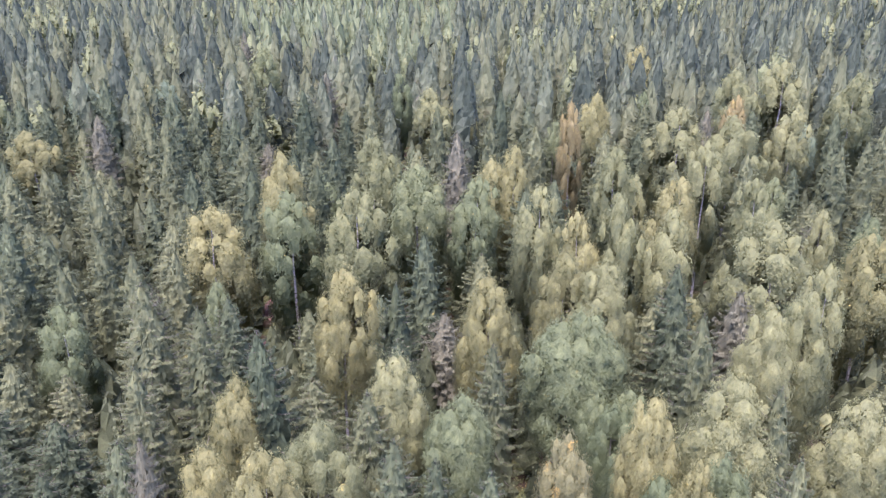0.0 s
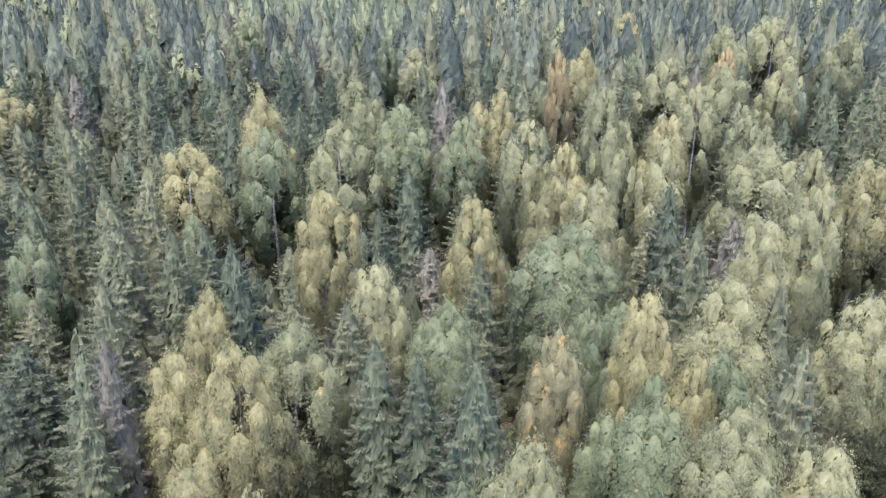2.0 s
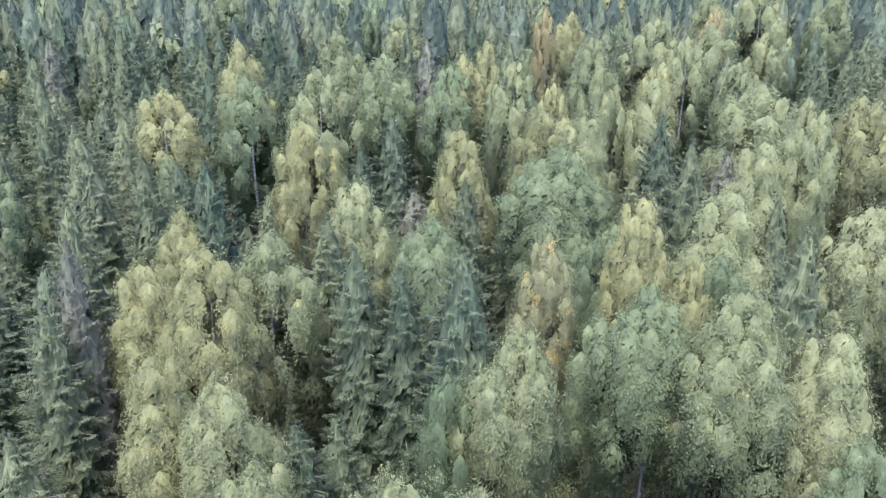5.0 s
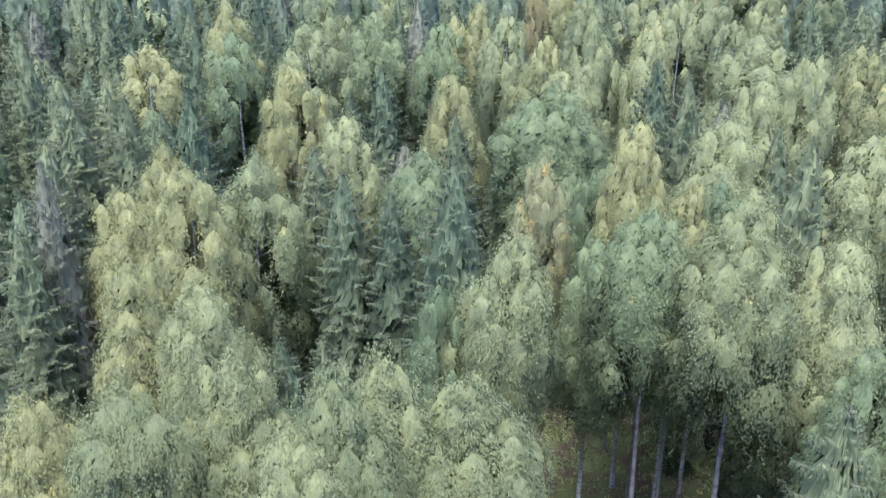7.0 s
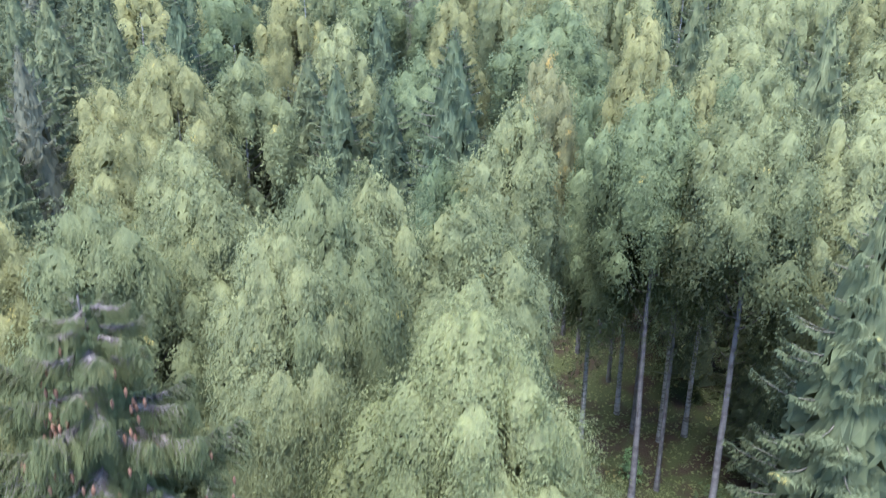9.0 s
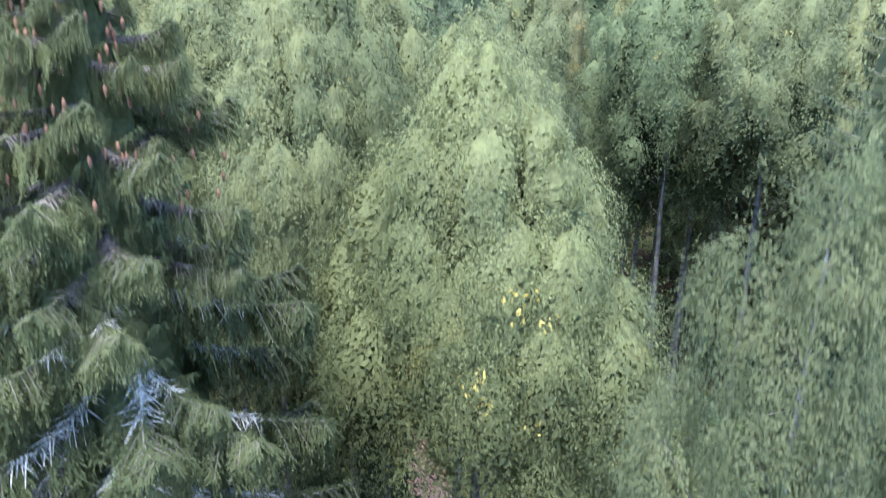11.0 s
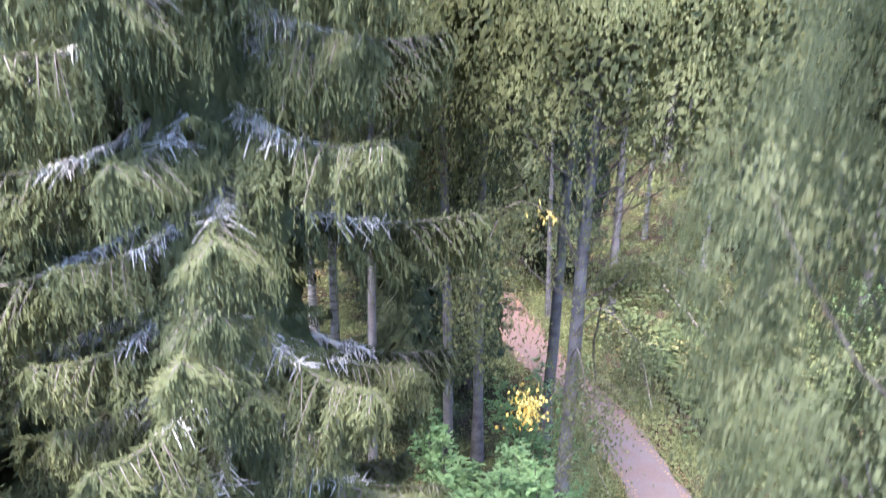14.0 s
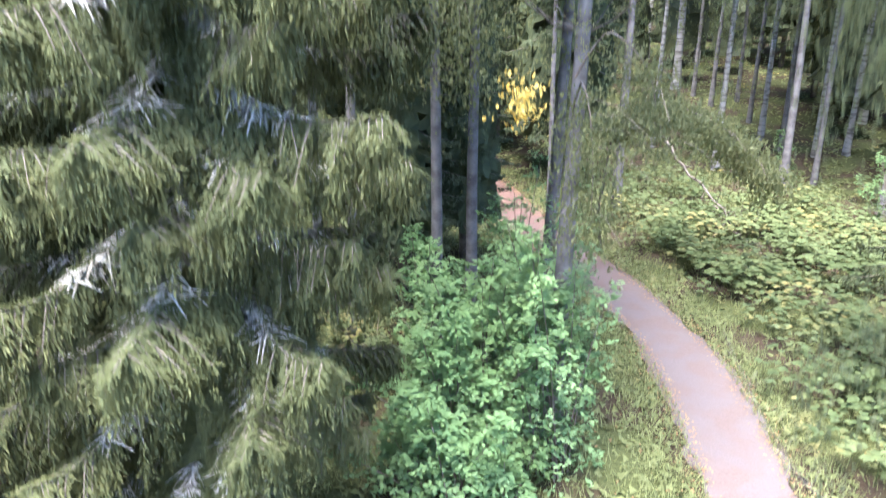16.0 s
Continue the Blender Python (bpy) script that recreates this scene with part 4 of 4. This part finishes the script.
def near_spruce(x, y, high):
    r = np.random.default_rng(91)
    tree = new("spruce_tree")
    tagged(tree, "large old Norway spruce with drooping boughs and white lichen", "tree", group="forest trees")
    tree.matrix_world = Matrix.Translation((x, y, float(land(x, y)) - 0.1))
    hs = np.linspace(0, 1, 12)
    part("trunk", quad_mesh("trunk", *tube(np.c_[0.05 * np.sin(hs * 5), 0.04 * np.cos(hs * 4), hs * high], 0.23 * (1 - hs) ** 0.9 + 0.012, 10), BARK["spruce"], True), tree)
    part("inner_sprays", leaf_mesh("inner_sprays", spruce_meshes(96, high, 3.2, 280, 30000, 0.12, 0.10)[2], LEAF["hero"]), tree)
    kinds = [bough_meshes(40 + k) for k in range(7)]
    z, k = high - 0.35, 0
    while z > 1.6:
        d = high - z
        reach = float(np.interp(d, (0, 1.5, 3.5, 5.5, 7.5, 11, 14, 17, 20), (0.35, 1.1, 2.1, 2.7, 2.9, 2.95, 2.95, 2.8, 2.3)))
        for _ in range(5 if d < 5 else 4):
            a = k * 2.39996 + r.normal(0, 0.22)
            if math.sin(a) > 0.25 and r.random() < 0.4:
                k += 1
                continue
            own = reach * r.uniform(0.78, 1.10)
            wood, needles = kinds[k % 7]
            lift = 0.55 - 0.10 * min(d, 5.5)
            m = Matrix.Translation((0, 0, z + r.uniform(-0.12, 0.12) + 0.22 * own)) @ Matrix.Rotation(a, 4, "Z") @ Matrix.Rotation(-lift * 0.8 + r.normal(0, 0.06), 4, "Y")
            f = own / 3.2
            m = m @ Matrix.Diagonal((f, max(f, 0.30) * 1.15 if f > 0.3 else f * 1.5, max(f, 0.45) if f > 0.3 else f * 1.3, 1))
            limb = part("bough", wood, tree, BARK["twig"] if d < 4.5 else None, "bough crusted with pale lichen" if d > 6 else "", m)
            part("needles", needles, limb)
            k += 1
        z -= 0.24 + 0.02 * min(d, 8)
    # cones near the top
    cone = quad_mesh("cone", *tube(np.c_[np.zeros((6, 2)), -np.linspace(0, 0.14, 6)], np.array([0.006, 0.020, 0.024, 0.022, 0.015, 0.004]), 7), bark("spruce_cone", (0.13, 0.065, 0.04), (0.28, 0.15, 0.095), 40.0, 0.3, 0.7), True)
    for _ in range(110):
        d = r.uniform(0.4, 3.0)
        reach = float(np.interp(d, (0, 1.5, 3.5, 5.5), (0.35, 1.05, 2.15, 2.95)))
        a = r.uniform(3.2, 6.6)
        q = reach * r.uniform(0.55, 0.95)
        part("cone", cone, tree, None, "", Matrix.Translation((q * math.cos(a), q * math.sin(a), high - d - 0.25)) @ Matrix.Rotation(r.uniform(0, 6), 4, "Z"))
    TREES.append((x, y, 6.5, high))


near_spruce(-3.4, 9.5, 20.8)


# ---- undergrowth along the trail ----
def shrub(label, x, y, high, wide, stems, sprays, tint, seed, size=0.12):
    """A leafy sapling clump: fine stems with flat fans of leaflets."""
    r = np.random.default_rng(seed)
    bush = new("sapling_shrub")
    tagged(bush, label, "shrub", group="saplings")
    bush.matrix_world = Matrix.Translation((x, y, float(land(x, y)) - 0.03))
    bases, ends = r.normal(0, wide * 0.10, (stems, 2)), r.normal(0, wide * 0.27, (stems, 2))
    tops = high * r.uniform(0.6, 1.0, stems)
    s = np.linspace(0, 1, 5)
    pts = []
    for k in range(stems):
        p = np.c_[bases[k] + (ends[k] - bases[k]) * (s**1.5)[:, None], tops[k] * s]
        part("stem", quad_mesh("stem", *tube(p, np.linspace(0.018, 0.005, 5), 4), BARK["twig"], True), bush)
        for _ in range(sprays // stems):
            f = r.random() ** 0.6
            c = np.array([np.interp(f, s, p[:, j]) for j in range(3)])
            reach = (0.12 + 0.38 * wide * (1.05 - f)) * r.uniform(0.5, 1.1)
            a = r.uniform(0, 6.28)
            pts.append(c + np.array([math.cos(a) * reach, math.sin(a) * reach, 0.10 - 0.1 * reach]))
    pts = np.array(pts)
    n = 7
    a = r.uniform(0, 6.28, (len(pts), n))
    ax = np.stack([np.cos(a), np.sin(a), r.uniform(-0.55, 0.25, a.shape)], -1).reshape(-1, 3)
    b = np.repeat(pts, n, 0) + r.normal(0, 0.03, (len(pts) * n, 3))
    side = np.cross(ax, np.array([0, 0, 1.0]) + r.normal(0, 0.3, ax.shape))
    soft = unit(b - np.array([0, 0, high * 0.45])) * 0.6 + np.array([0, 0, 0.8]) + r.normal(0, 0.12, b.shape)
    part("leaves", leaf_mesh("leaves", (*blades(b, ax, side, size * r.uniform(0.7, 1.3, len(b)), size * 0.5, 0.05), soft), LEAF[tint]), bush)


shrub("bright green rowan sapling clump by the trail", -0.35, 12.2, 3.4, 2.6, 8, 700, "shrub", 1)
shrub("bright green rowan sapling clump by the trail", 0.15, 13.8, 4.0, 2.3, 8, 640, "shrub", 2)
shrub("dense low rowan clump with fresh green leaves", -0.95, 14.6, 3.4, 2.2, 7, 520, "shrub", 3)
shrub("tall thin aspen saplings with sparse fresh leaves", 0.85, 15.6, 5.2, 1.8, 7, 420, "shrub", 4, 0.10)
shrub("leafy rowan sapling under a trunk", -1.3, 16.9, 3.0, 1.9, 6, 340, "shrub", 5)
shrub("slender sapling with sparse fresh green leaves", 0.95, 12.3, 4.6, 1.2, 4, 190, "shrub", 12, 0.10)
shrub("slender sapling with sparse fresh green leaves", 1.45, 12.7, 4.2, 1.0, 3, 130, "shrub", 13, 0.10)
shrub("low green rowan sprouts in the grass", 0.5, 11.0, 1.6, 1.7, 6, 260, "shrub", 6)
shrub("tall thin aspen saplings with sparse fresh leaves", 1.5, 16.6, 4.6, 1.3, 5, 220, "shrub", 11, 0.10)
shrub("yellow-green bramble clump in the shade", -2.2, 15.4, 1.9, 2.2, 6, 260, "herb", 7)
shrub("low bluish-green shoots at a spruce's foot", -6.4, 13.6, 1.6, 2.0, 5, 160, "shrub", 8)
shrub("fresh green sapling between old trunks", 12.6, 26.5, 2.6, 1.6, 5, 140, "shrub", 9)
shrub("fresh green sapling between old trunks", 11.2, 33.0, 2.2, 1.4, 4, 110, "shrub", 10)


def herb_mesh(seed):
    """A knee-high broad-leaved herb: leaves of three lobes in loose tiers."""
    r = np.random.default_rng(seed)
    n = 24
    a, hgt, out = np.arange(n) * 2.4 + r.normal(0, 0.3, n), r.uniform(0.28, 0.72, n), r.uniform(0.08, 0.42, n)
    c = np.c_[np.cos(a) * out, np.sin(a) * out, hgt]
    pieces = [tube(np.array([[0, 0, 0], [0.02, 0, 0.4], [0.0, 0.02, 0.68]]), np.array([0.008, 0.006, 0.003]), 3)]
    for turn, l in ((-0.75, 0.115), (0.0, 0.155), (0.75, 0.115)):
        ax = np.c_[np.cos(a + turn), np.sin(a + turn), r.uniform(-0.35, 0.05, n)]
        pieces.append(blades(c, ax, np.cross(ax, np.array([0, 0, 1.0]) + r.normal(0, 0.18, (n, 3))), l * r.uniform(0.8, 1.25, n), l * 0.62, 0.08))
    return quad_mesh("stem", *pieces[0], LEAF["herb"], True), leaf_mesh("foliage", (*joined(pieces[1:]), np.array([0, 0, 1.0]) + r.normal(0, 0.15, (n * 3, 3))), LEAF["herb"])


HERBS = [herb_mesh(s) for s in range(6)]
r = np.random.default_rng(7)
placed = 0
while placed < 290:
    y = r.uniform(12.0, 31.0)
    x = r.uniform(3.5, 15.0)
    d = off_trail(x, y)
    if d < 1.75 or x < np.interp(y, TRAIL[3:12, 1], TRAIL[3:12, 0]) or (d < 2.6 and r.random() < 0.5) or (y > 26 and r.random() < 0.55):
        continue
    herb = new("herb_plant")
    part("stem", HERBS[placed % 6][0], herb)
    part("foliage", HERBS[placed % 6][1], herb)
    f = r.uniform(1.05, 1.6)
    herb.matrix_world = Matrix.Translation((x, y, float(land(x, y)))) @ Matrix.Rotation(r.uniform(0, 6.28), 4, "Z") @ Matrix.Diagonal((f, f, f, 1))
    tagged(herb, "knee-high light green herb with broad lobed leaves", "plant", group="herbs beside the trail")
    placed += 1


def scatter(name, label, n, lo, hi, size, width, tint, seed, upright, near=0.95, far=99.0):
    r = np.random.default_rng(seed)
    p = []
    while len(p) < n:
        x, y = r.uniform(lo[0], hi[0]), r.uniform(lo[1], hi[1])
        if near < off_trail(x, y) < far:
            p.append((x, y))
    p = np.array(p)
    b = np.c_[p, land(p[:, 0], p[:, 1]) + 0.02]
    a = r.uniform(0, 6.28, n)
    ax = np.c_[np.cos(a), np.sin(a), upright * r.uniform(0.5, 1.5, n)]
    ob = new(name, quad_mesh(name, *slips(b, ax, np.c_[-np.sin(a), np.cos(a), r.normal(0, 0.2, n)], size * r.uniform(0.6, 1.3, n), width * r.uniform(0.7, 1.3, n)), LEAF[tint]))
    tagged(ob, label, "undergrowth", kind="stuff")


scatter("grass", "rough grass and moss along the trail", 34000, (-7, 8), (13, 33), 0.24, 0.022, "grass", 1, 1.6)
scatter("verge_grass", "short green grass on the trail's verges", 26000, (-3, 8), (8, 30), 0.13, 0.018, "grass", 2, 1.4, 0.74, 1.9)
scatter("bilberry", "low bilberry leaves covering the forest floor", 36000, (-10, 8), (24, 60), 0.19, 0.15, "floor", 3, 0.35)
scatter("leaf_litter", "fallen brown and yellow leaves on the trail's edges", 5000, (-8, 8), (8, 44), 0.06, 0.045, "litter", 4, 0.05, 0.55, 1.15)
scatter("floor_litter", "fallen brown leaves scattered over the forest floor", 3500, (-9, 8), (16, 40), 0.08, 0.06, "litter", 5, 0.05, 1.1)


def dead_limb(name, label, category, points, radius, twigs, mat, seed, leaf=None, parent=None, twig_len=0.5):
    r = np.random.default_rng(seed)
    pts = spline(np.array(points, float), 14) + np.cumsum(r.normal(0, radius * 1.2, (14, 3)), 0)
    n = len(pts)
    top = new(name)
    tagged(top, label, category)
    part("stem", quad_mesh("stem", *tube(pts, np.linspace(radius, radius * 0.25, n), 6), mat, True), top)
    for _ in range(twigs):
        f = r.uniform(0.15, 1) * (n - 1)
        k = min(int(f), n - 2)
        q = pts[k] * (1 - f + k) + pts[k + 1] * (f - k)
        e = q + r.normal(0, 1, 3) * twig_len * np.array([0.6, 0.6, 0.5])
        mid = (q + e) / 2 + r.normal(0, 0.04, 3)
        part("twig", quad_mesh("twig", *tube(np.array([q, mid, e]), np.array([radius * 0.35, radius * 0.22, radius * 0.08]), 4), mat, True), top)
    return top


dead_limb("dead_branch", "bare white birch branch reaching over the trail", "branch", [(2.75, 4.0, 5.5), (2.5, 4.25, 5.95), (2.2, 4.45, 6.15), (1.98, 4.8, 6.45), (1.85, 5.0, 6.75)], 0.0045, 30, BARK["twig"], 3, None, None, 0.26)
dead_limb("leaning_pole", "broken dead stem leaning in the undergrowth", "dead wood", [(5.2, 26.0, 3.0), (6.0, 25.4, 2.0), (7.0, 24.8, 1.0), (7.8, 24.4, 0.1)], 0.05, 8, BARK["twig"], 4, None, None, 0.6)
brush = dead_limb("brush_heap", "heap of brown dead spruce twigs on the ground", "dead wood", [(7.0, 26.4, 0.9), (7.5, 25.2, 0.6), (8.0, 23.8, 0.35), (8.2, 22.6, 0.1)], 0.04, 46, BARK["twig"], 5, None, None, 0.9)


def bent_birch(label, points, radius, n, seed, tint, size=0.055):
    """A young stem bowed over by snow, its leaves hanging in a curtain from the outer half."""
    r = np.random.default_rng(seed)
    pts = spline(np.array(points, float), 16) + np.r_[[[0, 0, 0]], np.cumsum(r.normal(0, radius * 0.5, (15, 3)), 0)]
    tree = new("bent_birch")
    tagged(tree, label, "tree")
    part("trunk", quad_mesh("trunk", *tube(pts, np.linspace(radius, radius * 0.2, 16), 6), BARK["twig"], True), tree)
    for k in range(7, 16):
        m = n // 9
        fall = np.c_[r.normal(0, 0.30, m), r.normal(0, 0.35, m), -np.abs(r.normal(0, 0.40, m)) + 0.12]
        b = pts[k] + fall
        tip = pts[k] + np.array([r.normal(0, 0.5), r.normal(0, 0.5), -0.35])
        limb = part("limb", quad_mesh("limb", *tube(np.array([pts[k], (pts[k] + tip) / 2 + [0, 0, 0.12], tip]), np.array([radius * 0.3, radius * 0.2, 0.003]), 4), BARK["twig"], True), tree)
        ax = np.array([0, 0, -1.0]) + r.normal(0, 0.45, (m, 3))
        part("leaves", quad_mesh("leaves", *blades(b, ax, np.cross(ax, r.normal(0, 1, (m, 3)) + np.array([0, -0.6, 0.6])), size * r.uniform(0.8, 1.4, m), size * 0.7), LEAF[tint]), limb)


bent_birch("young birch bowed over beside the trail with hanging leaves", [(3.2, 23.5, 0.0), (3.0, 23.0, 2.4), (3.3, 22.4, 4.4), (4.4, 22.0, 4.95), (5.7, 21.8, 4.45), (7.2, 21.6, 3.2)], 0.05, 5200, 61, "silver", 0.12)
bent_birch("drooping birch bough hanging before a trunk", [(1.4, 13.3, 6.0), (1.42, 12.9, 6.8), (1.45, 12.5, 7.0), (1.55, 12.2, 6.6), (1.6, 12.0, 5.9), (1.65, 11.9, 5.0)], 0.02, 2600, 63, "silver", 0.06)
shrub("fresh green rowan sapling clump by the trail", 0.55, 12.9, 3.9, 2.4, 8, 560, "shrub", 21)
shrub("fresh green rowan sapling clump by the trail", 0.9, 14.6, 4.3, 2.0, 7, 460, "shrub", 22)
shrub("fresh green rowan sapling clump beside a spruce", -0.2, 10.9, 2.6, 2.2, 7, 480, "shrub", 23)
shrub("low fresh green rowan sprouts beside a spruce", -1.0, 11.4, 2.4, 2.0, 7, 420, "shrub", 25)
shrub("fresh green rowan sapling clump round a birch trunk", 1.3, 12.35, 4.7, 1.8, 7, 480, "shrub", 24)


def brown_spray(label, start, end, n, seed):
    """A broken bough whose dead leaves hang in rust-brown bunches."""
    r = np.random.default_rng(seed)
    bough = dead_limb("dead_bough", label, "branch", [start, tuple((a + b) / 2 + 0.1 for a, b in zip(start, end)), end], 0.02, 10, BARK["twig"], seed, None, None, 0.35)
    f = r.random(n) ** 0.7
    a, b = np.array(start), np.array(end)
    p = a + (b - a) * f[:, None] + r.normal(0, 1, (n, 3)) * np.array([0.16, 0.16, 0.22])
    ax = np.array([0, 0, -1.0]) + r.normal(0, 0.4, (n, 3))
    part("dry_leaves", quad_mesh("dry_leaves", *blades(p, ax, r.normal(0, 1, (n, 3)), r.uniform(0.05, 0.10, n), r.uniform(0.03, 0.05, n)), LEAF["rust"]), bough, None, "dry rust-brown leaves")


brown_spray("broken bough with dry rust-brown leaves on a trunk", (-1.3, 16.6, 13.7), (-2.0, 15.7, 12.6), 420, 31)
brown_spray("broken bough with dry rust-brown leaves on a trunk", (-1.2, 16.55, 12.9), (-2.2, 15.8, 11.6), 320, 32)
brown_spray("dead lower bough with dry brown leaves on a trunk", (-1.0, 16.5, 10.4), (-1.3, 15.7, 9.2), 240, 33)
bent_birch("drooping birch bough with loose grey-green leaves by the trail", [(1.4, 12.9, 8.4), (0.95, 12.5, 9.5), (0.3, 12.1, 9.8), (-0.15, 11.95, 8.9), (-0.3, 11.9, 7.3)], 0.022, 3000, 64, "silver", 0.06)
bent_birch("drooping birch bough with loose grey-green leaves by the trail", [(1.4, 13.0, 7.0), (1.9, 12.8, 7.7), (2.4, 12.6, 7.3), (2.75, 12.5, 6.2)], 0.02, 1800, 65, "silver", 0.06)
bent_birch("drooping birch bough with loose grey-green leaves by the trail", [(1.45, 12.8, 10.2), (2.1, 12.4, 11.2), (2.9, 12.1, 10.9), (3.4, 11.9, 9.6)], 0.022, 2600, 66, "silver", 0.06)
